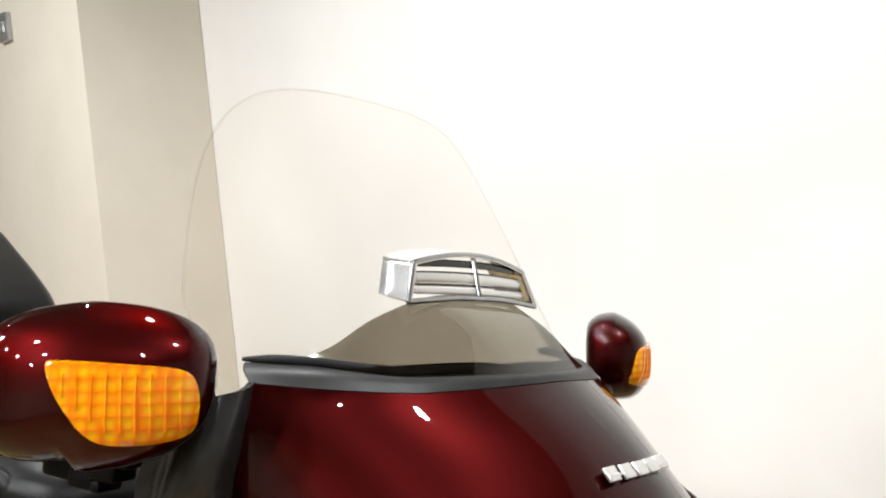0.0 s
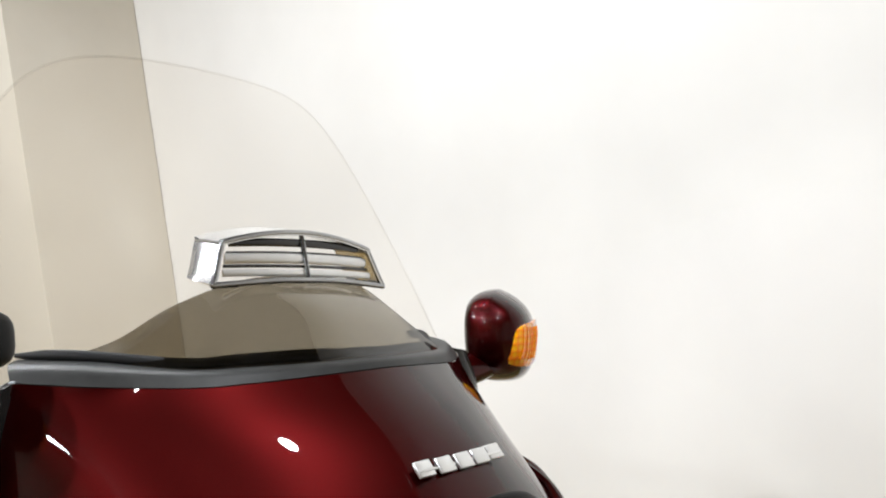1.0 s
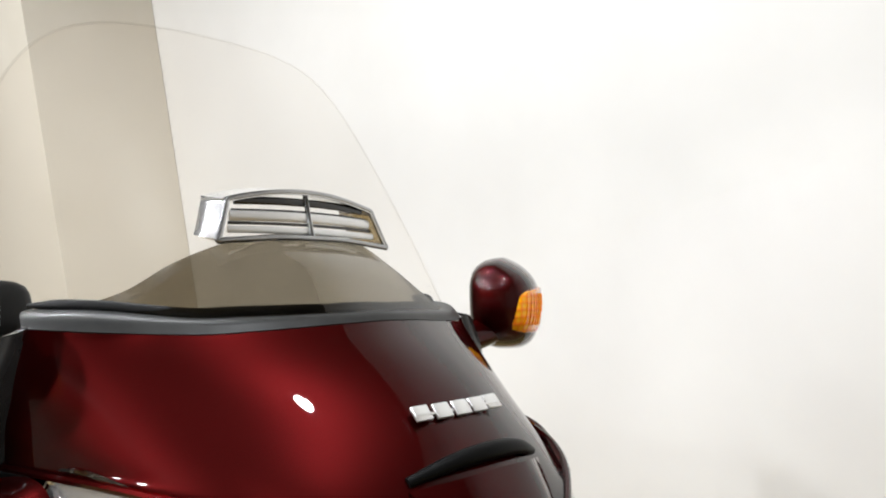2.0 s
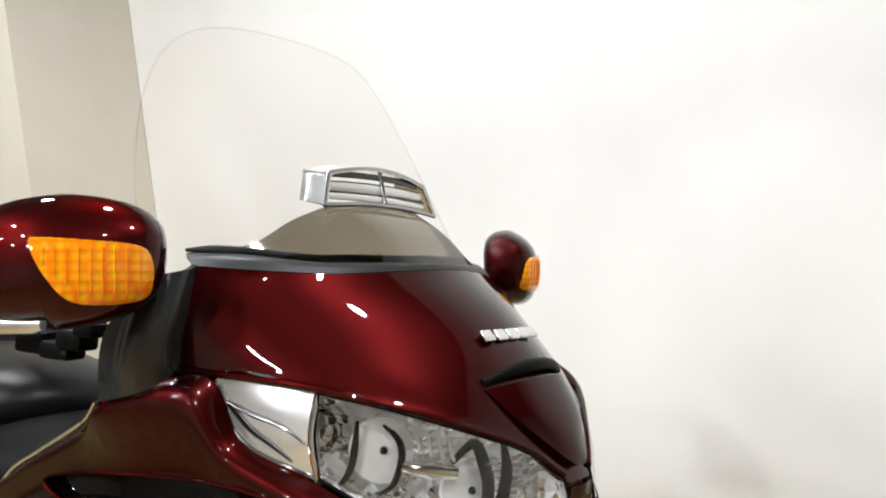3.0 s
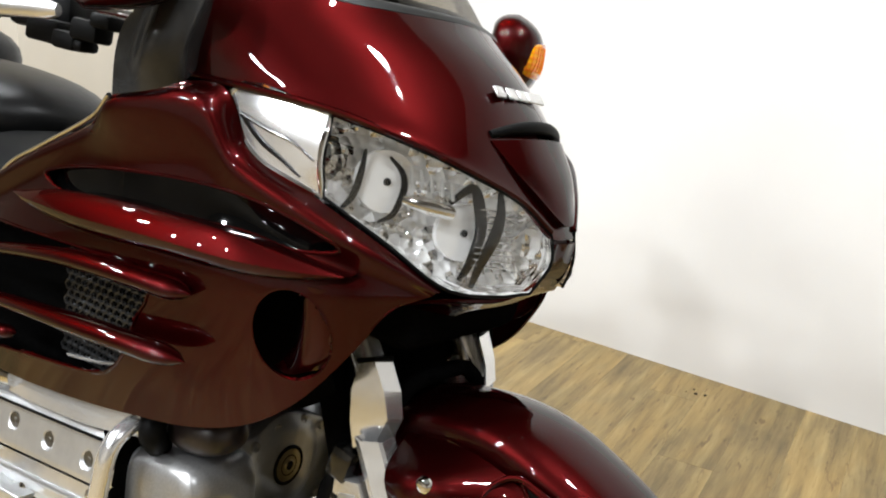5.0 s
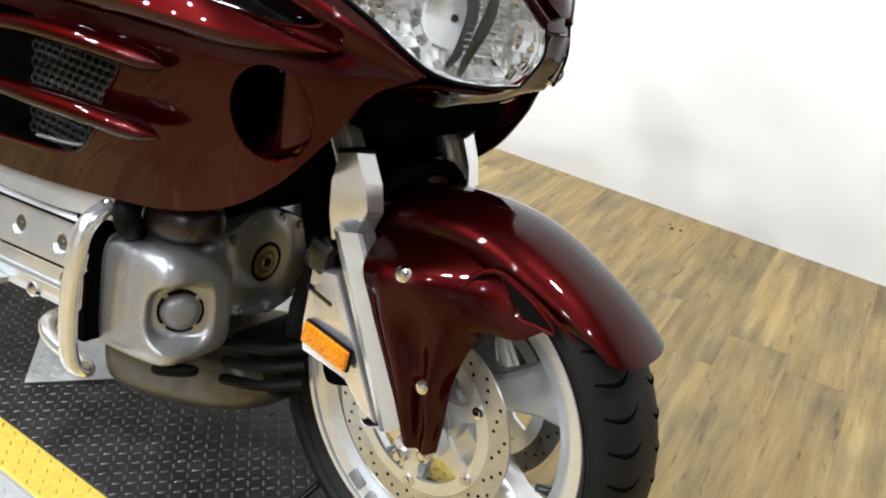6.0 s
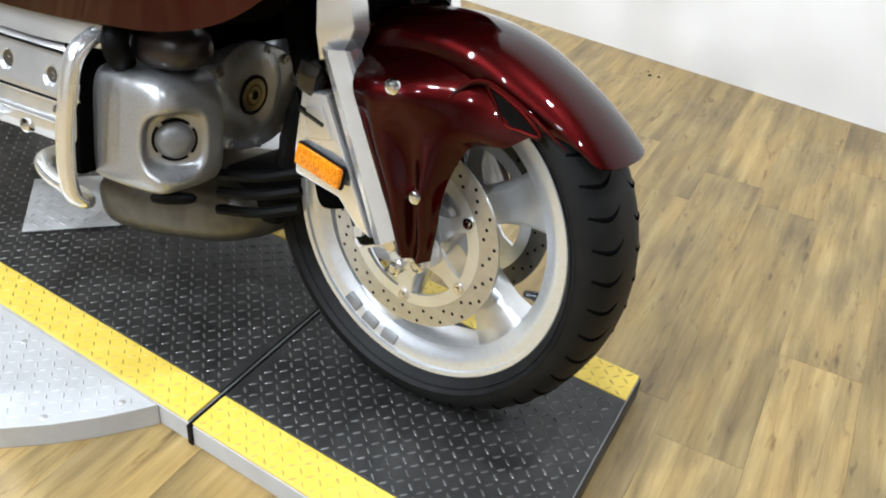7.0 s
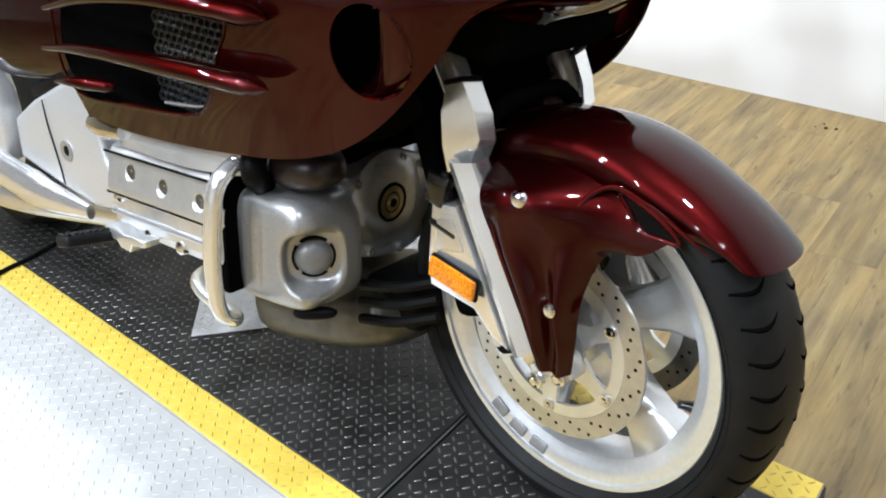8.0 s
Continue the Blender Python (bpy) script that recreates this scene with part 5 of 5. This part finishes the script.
# ---- engine ----
def engine_side(s):
    # rocker cover with bolt wells
    wells = ((-0.677, 0.440), (-0.588, 0.437), (-0.494, 0.438))
    section = [(-0.20, 0.484), (-0.262, 0.484), (-0.288, 0.478), (-0.294, 0.470), (-0.300, 0.44), (-0.306, 0.412), (-0.306, 0.406), (-0.300, 0.401), (-0.297, 0.395), (-0.297, 0.375), (-0.296, 0.348), (-0.288, 0.332), (-0.262, 0.322), (-0.20, 0.32)]
    fine = []
    for (y0, z0), (y1, z1) in zip(section, section[1:]):
        m_ = max(1, round(math.hypot(y1 - y0, z1 - z0) / 0.003))
        fine += [(y0 + (y1 - y0) * k / m_, z0 + (z1 - z0) * k / m_) for k in range(m_)]
    fine.append(section[-1])
    rows = []
    for i in range(141):
        x = -0.752 + 0.302 * i / 140
        end = min(1.0, min(i, 140 - i) / 6)
        row = []
        for y, z in fine:
            yy = -0.2 + (y + 0.2) * (0.86 + 0.14 * math.sin(end * math.pi / 2))
            zz = z + 0.05 * (x + 0.58)
            for wx, wz in wells:
                r = math.hypot(x - wx, (zz - wz))
                if r < 0.0135 and y < -0.28:
                    yy += 0.010 * min(1, (0.0135 - r) / 0.005)
            row.append(Vector((x, yy, zz)))
        rows.append(row)
    cover = part("rocker_cover", flip(sheet(rows, 0), s), ALLOY_BRIGHT, bike, "polished engine rocker cover", angle=35)
    # dark bolt flanges fill the wells, putting their shade into the colour
    for x, z in wells:
        part("well_shade_bolt", flip(lathe([(0, -0.0035), (0.004, -0.0045), (0.005, -0.003), (0.0120, -0.0035), (0.0136, 0.004)], pose(x, -0.2945, z), 18), s), DARK_ALLOY, cover)
    for x, y, z in ((-0.72, -0.298, 0.39), (-0.482, -0.298, 0.388), (-0.558, -0.296, 0.345), (-0.645, -0.296, 0.34)):
        part("edge_bolt", flip(lathe([(0, -0.008), (0.005, -0.008), (0.0075, -0.006), (0.011, -0.004), (0.012, 0.002), (0.012, 0.01)], pose(x, y, z), 14), s), CHROME, cover)
    for dz in (0.0, 0.062):
        part("cover_groove", flip(tube([V(-0.748, -0.3025 + 0.05 * dz, 0.3935 + dz * 1.12), V(-0.455, -0.3025 + 0.05 * dz, 0.408 + dz * 1.12)], 0.0022, 8), s), BLACK_PLASTIC, cover)
    part("cover_rib", flip(tube([V(-0.745, -0.299, 0.36), V(-0.455, -0.299, 0.375)], 0.0045, 8), s), CHROME_SATIN, cover)
    part("head_casting", flip(box((0.40, 0.10, 0.17), pose(-0.62, -0.155, 0.40), 0.02, segs=3), s), ALLOY, bike, "cast alloy cylinder head")
    # chrome panel above
    pan = [[(-0.70, -0.284, 0.526), (-0.62, -0.290, 0.529), (-0.50, -0.288, 0.534), (-0.40, -0.270, 0.540)], [(-0.70, -0.292, 0.507), (-0.62, -0.297, 0.509), (-0.50, -0.295, 0.515), (-0.395, -0.276, 0.521)], [(-0.70, -0.296, 0.480), (-0.62, -0.301, 0.483), (-0.50, -0.299, 0.488), (-0.40, -0.278, 0.495)]]
    part("side_panel", flip(sheet(surface(pan, 30, 12), 0.003), s), SHIELD_CHROME, bike, "chrome side panel", angle=60)
    part("panel_coupling", flip(tube([V(-0.79, -0.285, 0.497), V(-0.74, -0.29, 0.5), V(-0.69, -0.29, 0.503)], [0.017, 0.021, 0.016], 16), s), CHROME, bike, "chrome pipe coupling")
    # guard loop
    loop = [(-0.42, -0.22, 0.522), (-0.426, -0.275, 0.512), (-0.428, -0.312, 0.488), (-0.432, -0.322, 0.44), (-0.438, -0.325, 0.36), (-0.434, -0.322, 0.29), (-0.432, -0.30, 0.268), (-0.455, -0.285, 0.264), (-0.53, -0.28, 0.268), (-0.568, -0.262, 0.28), (-0.565, -0.21, 0.288)]
    part("engine_guard", flip(tube(cr(loop, 60), 0.0115, 14, squash=((1, 0, 0), 1.3)), s), CHROME_SOFT, bike, "chrome engine guard bar")
    part("guard_clamp", flip(tube(cr([(-0.43, -0.20, 0.53), (-0.41, -0.255, 0.525), (-0.40, -0.27, 0.50), (-0.42, -0.24, 0.47)], 16), 0.019, 10), s), BLACK_PLASTIC, bike, "black guard bracket")
    # added filler that puts a dark gap between guard bar and covers
    part("guard_gap_filler", flip(box((0.03, 0.075, 0.20), pose(-0.464, -0.254, 0.398), 0.006), s), DEEP_BLACK, bike, "added black filler in the dark gap behind the guard bar")
    # lamp cover ahead of the cylinder
    m = pose(-0.399, -0.20, 0.376, 0, -4, 0)
    d = Vector((0.80, -0.60, 0.03)).normalized()
    side = Vector((0, 0, 1)).cross(d).normalized()
    mm = axes(Vector((-0.313, -0.238, 0.374)), side, d, d.cross(side))
    inv = mm.inverted()
    body = blob((0.088, 0.068, 0.090), 5.6, None, 130)
    for v in body.verts:
        v.co.z *= 1.0 - 0.9 * max(0, v.co.x) * 0.6
        v.co = m @ v.co
        q = inv @ v.co
        # rounded-square dish, deepest round the lamp
        r = (abs(q.x) ** 3 + abs(q.z) ** 3) ** (1 / 3)
        if q.y > -0.045 and r < 0.052:
            k = min(1, (0.052 - r) / 0.014)
            q.y += (-0.034 - q.y) * k * k * (3 - 2 * k)
            v.co = mm @ q
    cov2 = part("lamp_cover", flip(body, s), GREY_PAINT, bike, "silver painted lamp cover", angle=70)
    part("fog_lamp", flip(lathe([(0, -0.017), (0.012, -0.018), (0.020, -0.021), (0.0265, -0.027), (0.0275, -0.036)], mm, 40), s), STEEL_DULL, cov2, "round grey lamp blank", angle=60)
    for k in range(4):
        a0 = radians(-38 + 90 * k)
        gap = lathe([(0.0285, -0.036), (0.0285, -0.0310), (0.0315, -0.0300), (0.0325, -0.034)], mm, 14, arc=(a0, a0 + radians(76)))
        part("lamp_gap", flip(gap, s), BLACK_PLASTIC, cov2)
    part("lower_slot", flip(blob((0.034, 0.010, 0.009), 3, pose(-0.330, -0.228, 0.287, 0, -8, 30), 20), s), BLACK_PLASTIC, cov2)
    # brown shield above, between fairing and cover
    part("fairing_tongue", flip(blob((0.058, 0.045, 0.032), 2.6, pose(-0.362, -0.205, 0.503, 0, -6, 0), 28), s), BROWN_METAL, bike, "dark brown lower fairing tongue", angle=60)
    # footpeg with ribbed rubber and its bracket
    a, b = V(-0.735, -0.29, 0.318), V(-0.728, -0.40, 0.336)
    along = (b - a).normalized()
    cross = Vector((0.96, 0, 0.28)).normalized()
    up_ = cross.cross(along).normalized() * -1
    peg = part("footpeg", flip(box((0.044, 0.118, 0.02), axes((a + b) / 2, cross, along, up_), 0.007, segs=3), s), RUBBER, bike, "black ribbed rubber footpeg")
    for k in range(9):
        for l in (-1, 0, 1):
            part("rib", flip(box((0.011, 0.007, 0.006), axes(a + along * (0.012 + 0.012 * k) + cross * 0.0135 * l + up_ * 0.0105, cross, along, up_), 0.0015, segs=1), s), RUBBER, peg)
    part("peg_bracket", flip(prism([(-0.735, 0.345), (-0.70, 0.350), (-0.675, 0.345), (-0.655, 0.349), (-0.615, 0.349), (-0.62, 0.337), (-0.655, 0.331), (-0.665, 0.317), (-0.69, 0.318), (-0.70, 0.328), (-0.725, 0.326)], 0.03, pose(0, -0.325, -0.004), 0.004, segs=3), s), ALLOY_BRIGHT, bike, "bright footpeg bracket", angle=30)
    # silver frame cover
    plate = part("rear_side_cover", flip(prism([(-1.12, 0.44), (-1.04, 0.487), (-0.95, 0.527), (-0.862, 0.562), (-0.838, 0.535), (-0.822, 0.505), (-0.812, 0.462), (-0.800, 0.425), (-0.770, 0.39), (-0.765, 0.36), (-0.80, 0.335), (-0.86, 0.325), (-0.96, 0.335), (-1.06, 0.35), (-1.12, 0.36)], 0.09, pose(0, -0.272, 0), 0.012, segs=4), s), GREY_LIGHT, bike, "light silver frame side cover", angle=60)
    part("cover_seam", flip(tube(cr([(-0.995, -0.272, 0.496), (-0.985, -0.273, 0.45), (-0.965, -0.273, 0.39), (-0.955, -0.272, 0.345)], 16), 0.0018, 6), s), BLACK_PLASTIC, plate)
    part("cover_eye", flip(lathe([(0.004, 0.0), (0.010, -0.001), (0.015, -0.004), (0.019, -0.003), (0.021, 0.004)], pose(-0.93, -0.272, 0.415), 24), s), GREY_PAINT, plate, angle=60)
    part("cover_hole", flip(lathe([(0, -0.0012), (0.009, -0.0014), (0.0105, 0.0)], pose(-0.93, -0.272, 0.415), 20), s), BLACK_PLASTIC, plate)
    part("heat_shield", flip(tube(cr([(-0.86, -0.28, 0.318), (-1.0, -0.285, 0.315), (-1.15, -0.29, 0.33), (-1.35, -0.295, 0.36)], 20), [0.014 + 0.024 * min(1, i / 8) for i in range(20)], 16, squash=((0, 1, 0), 0.6)), s), CHROME_SOFT, bike, "chrome exhaust heat shield")
    part("frame_bracket", flip(prism([(-1.32, 0.34), (-1.33, 0.50), (-1.20, 0.535), (-1.15, 0.49), (-1.135, 0.40), (-1.16, 0.345)], 0.05, pose(0, -0.292, 0), 0.012, segs=3), s), GREY_LIGHT, bike, "silver passenger peg bracket", angle=50)
    part("cover_gap", flip(box((0.22, 0.012, 0.016), pose(-0.95, -0.258, 0.538, 0, -22, 0), 0.004), s), BLACK_PLASTIC, bike)
    part("exhaust_pipe", flip(tube(cr([(-0.55, -0.12, 0.30), (-0.75, -0.15, 0.295), (-0.95, -0.19, 0.28), (-1.3, -0.25, 0.25), (-1.9, -0.27, 0.24)], 30), 0.04, 18), s), CHROME_SATIN, bike, "polished exhaust pipe")
    part("seat_side", flip(blob((0.24, 0.022, 0.12), 3, pose(-1.05, -0.25, 0.645, 0, -8, 0), 24), s), PAINT, bike, "dark red side cover", angle=60)


both(engine_side)

# timing cover in front of the crankcase
TC = axes((-0.37, 0, 0), (0, 1, 0), (-1, 0, 0), (0, 0, 1))
rim = [(-0.155, 0.460), (-0.105, 0.459), (-0.055, 0.476), (0.004, 0.479), (0.061, 0.457), (0.093, 0.417), (0.088, 0.36), (0.065, 0.316), (0.0, 0.300), (-0.076, 0.314), (-0.118, 0.336), (-0.145, 0.385), (-0.158, 0.43)]
rim = [(q.x, q.z) for q in cr([(y, 0, z) for y, z in rim], 64, closed=True)]
front_cover = part("front_engine_cover", prism(rim, 0.10, TC, 0.006), ALLOY, bike, "cast alloy front engine cover", angle=50)
BOSS = TC @ pose(-0.03, 0, 0.402)
part("cover_boss", lathe([(0, -0.010), (0.055, -0.010), (0.064, -0.008), (0.080, -0.001), (0.084, 0.002)], BOSS, 48), ALLOY, front_cover, angle=50)
part("cap_ring", lathe([(0.027, -0.012), (0.030, -0.0135), (0.033, -0.012), (0.033, -0.009)], BOSS, 40), BLACK_PLASTIC, front_cover)
part("cap", lathe([(0, -0.014), (0.008, -0.014), (0.010, -0.012), (0.027, -0.012), (0.027, -0.009)], BOSS, 40), BRASS, front_cover)
part("cap_groove", lathe([(0.0155, -0.0124), (0.0165, -0.0128), (0.0175, -0.0124)], BOSS, 32), BLACK_PLASTIC, front_cover)
part("cap_socket", lathe([(0, -0.0145), (0.0075, -0.0145), (0.0085, -0.012)], BOSS, 20), BLACK_PLASTIC, front_cover)
for y, z in ((-0.148, 0.452), (-0.100, 0.447), (-0.055, 0.465), (0.004, 0.468), (0.055, 0.447), (0.084, 0.412), (0.058, 0.326), (0.0, 0.311), (-0.070, 0.324), (-0.108, 0.344), (-0.136, 0.392)):
    part("cover_screw", lathe([(0, -0.003), (0.0035, -0.0035), (0.004, -0.0055), (0.0075, -0.0055), (0.0085, -0.003), (0.0085, 0.002)], TC @ pose(y, 0, z), 14), STEEL, front_cover)
# added black block that keeps the space above the engine cover dark
part("engine_shade_block", box((0.02, 0.34, 0.15), pose(-0.405, 0.035, 0.545), 0.006), DEEP_BLACK, bike, "added black block darkening the space above the engine cover")
part("lower_duct", box((0.115, 0.20, 0.085), pose(-0.300, 0.005, 0.262, 0, -8, 0), 0.014, segs=3), BLACK_PLASTIC, bike, "black cooling duct below the engine cover", angle=50)
part("crankcase", box((0.62, 0.26, 0.24), pose(-0.79, 0, 0.36), 0.04, segs=3), ALLOY, bike, "cast alloy crankcase", angle=50)
part("belly_pan", blob((0.20, 0.145, 0.062), 3.2, pose(-0.455, -0.005, 0.195, 0, -14, 0), 36), DARK_ALLOY, bike, "dark grey-brown engine belly pan", angle=60)
for k in range(3):
    part("radiator_duct", tube(cr([(-0.33, -0.13, 0.24 + 0.03 * k), (-0.25, -0.13, 0.262 + 0.03 * k), (-0.19, -0.11, 0.285 + 0.03 * k)], 10), 0.009, 8), BLACK_PLASTIC, bike, "black duct rib")
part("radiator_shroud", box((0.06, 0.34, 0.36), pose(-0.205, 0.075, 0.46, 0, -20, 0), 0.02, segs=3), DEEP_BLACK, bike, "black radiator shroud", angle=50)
# added black block that shuts off a bright gap beside the engine cover
part("gap_blocker", box((0.05, 0.14, 0.16), pose(-0.335, 0.175, 0.31), 0.02, segs=3), DEEP_BLACK, bike, "added black block closing a bright gap beside the engine cover", angle=50)
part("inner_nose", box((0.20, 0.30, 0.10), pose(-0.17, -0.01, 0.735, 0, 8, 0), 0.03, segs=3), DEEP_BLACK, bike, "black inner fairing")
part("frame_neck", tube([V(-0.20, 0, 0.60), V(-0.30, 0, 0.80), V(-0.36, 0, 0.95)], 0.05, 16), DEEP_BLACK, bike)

# ---- cockpit and seat ----
dash = [[(-0.33, 0, 1.12), (-0.33, -0.14, 1.115), (-0.36, -0.27, 1.09)], [(-0.42, 0, 1.06), (-0.42, -0.13, 1.04), (-0.42, -0.25, 1.02)], [(-0.48, 0, 0.99), (-0.48, -0.12, 0.98), (-0.46, -0.24, 0.96)], [(-0.52, 0, 0.90), (-0.52, -0.12, 0.89), (-0.50, -0.24, 0.88)]]
part("dashboard", sheet(surface([mirrored(c) for c in dash], 31, 17), 0.006), DEEP_BLACK, bike, "black dashboard", angle=60)


def grip(s):
    bar = cr([(-0.52, -0.12, 1.03), (-0.58, -0.24, 1.055), (-0.70, -0.34, 1.05), (-0.86, -0.41, 1.03)], 24)
    part("handlebar", flip(tube(bar, 0.0125, 12), s), CHROME, bike, "chrome handlebar")
    part("hand_grip", flip(tube(bar[12:], 0.018, 14), s), RUBBER, bike, "black rubber hand grip")
    part("switch_box", flip(box((0.09, 0.06, 0.045), pose(-0.60, -0.33, 1.045, 0, 0, 25), 0.01), s), BLACK_PLASTIC, bike, "black switch housing")
    for x, z, w, h in ((-0.545, 1.018, 0.05, 0.03), (-0.50, 1.008, 0.035, 0.022), (-0.46, 1.022, 0.04, 0.026), (-0.43, 1.034, 0.03, 0.018), (-0.47, 1.003, 0.014, 0.014)):
        part("switch_knob", flip(box((w, 0.035, h), pose(x, -0.365, z, 0, 6, 15), 0.005), s), BLACK_PLASTIC, bike, "black switch knob")
    part("brake_lever", flip(tube(cr([(-0.485, -0.395, 1.041), (-0.58, -0.418, 1.039), (-0.69, -0.424, 1.035), (-0.82, -0.435, 1.03)], 20), [0.006] + [0.0095] * 19, 12, squash=((0, 0, 1), 1.25)), s), CHROME_SATIN, bike, "silver hand lever")


    if s < 0:
        part("switch_cap", box((0.05, 0.03, 0.034), pose(-0.500, -0.276, 1.122, 0, 0, 30), 0.006), GREY_LIGHT, bike, "pale grey switch cap")


both(grip)
rest = part("rider_backrest", blob((0.028, 0.066, 0.050), 3.4, pose(-1.03, -0.04, 1.135, 0, -8, 0), 28), LEATHER, bike, "small black padded rider backrest", angle=60)
part("rest_stem", tube(cr([(-1.045, -0.04, 1.13), (-1.20, -0.04, 1.09), (-1.38, -0.04, 0.98)], 14), 0.013, 12), BLACK_PLASTIC, rest)
part("fuel_tank_top", blob((0.30, 0.25, 0.085), 2.8, pose(-0.84, 0, 0.765, 0, 4, 0), 32), BLACK_PLASTIC, bike, "black tank cover", angle=60)
seat = part("seat", blob((0.32, 0.22, 0.075), 2.8, pose(-1.37, 0, 0.845, 0, 3, 0), 36), LEATHER, bike, "black leather saddle", angle=60)
part("seat_nose", blob((0.27, 0.19, 0.078), 2.4, pose(-1.285, -0.01, 0.892, 0, 6, 0), 40), LEATHER, seat, "padded saddle nose", angle=60)
part("seat_inset", blob((0.11, 0.02, 0.046), 3.4, pose(-1.235, -0.178, 0.892, 0, 8, 8), 24), LEATHER, seat, "stitched leather insert", angle=60)
back_line = [(q.x, q.z) for q in cr([(-2.15, 0, 1.43), (-1.974, 0, 1.431), (-1.837, 0, 1.366), (-1.648, 0, 1.249), (-1.62, 0, 1.18), (-1.68, 0, 1.08), (-1.85, 0, 1.00), (-2.12, 0, 1.0), (-2.2, 0, 1.2)], 50, closed=True)]
part("backrest", prism(back_line, 0.32, pose(0, -0.17, 0), 0.035, segs=5), LEATHER, bike, "black leather passenger backrest", angle=60)
part("passenger_seat", blob((0.26, 0.20, 0.10), 3, pose(-1.68, 0, 0.96), 32), LEATHER, seat, "black leather passenger seat", angle=60)
part("rear_body", blob((0.42, 0.30, 0.24), 3.2, pose(-1.85, 0, 0.72), 32), PAINT, bike, "dark red rear luggage body", angle=60)
rear = part("rear_wheel", lathe([(0.19, -0.08), (0.2, -0.09), (0.25, -0.09), (0.30, -0.075), (0.32, -0.03), (0.325, 0), (0.32, 0.03), (0.30, 0.075), (0.25, 0.09), (0.2, 0.09), (0.19, 0.08)], pose(-1.692, 0, 0.325), 60), RUBBER, bike, "rear wheel")
part("rear_rim", lathe([(0, -0.05), (0.05, -0.06), (0.18, -0.06), (0.2, -0.085), (0.2, 0.085), (0.18, 0.06), (0.05, 0.06), (0, 0.05)], pose(-1.692, 0, 0.325), 40), ALLOY_BRIGHT, rear)
part("side_stand", tube([V(-0.75, 0.16, 0.22), V(-0.79, 0.30, 0.052)], 0.014, 10), BLACK_PLASTIC, bike, "black side stand")
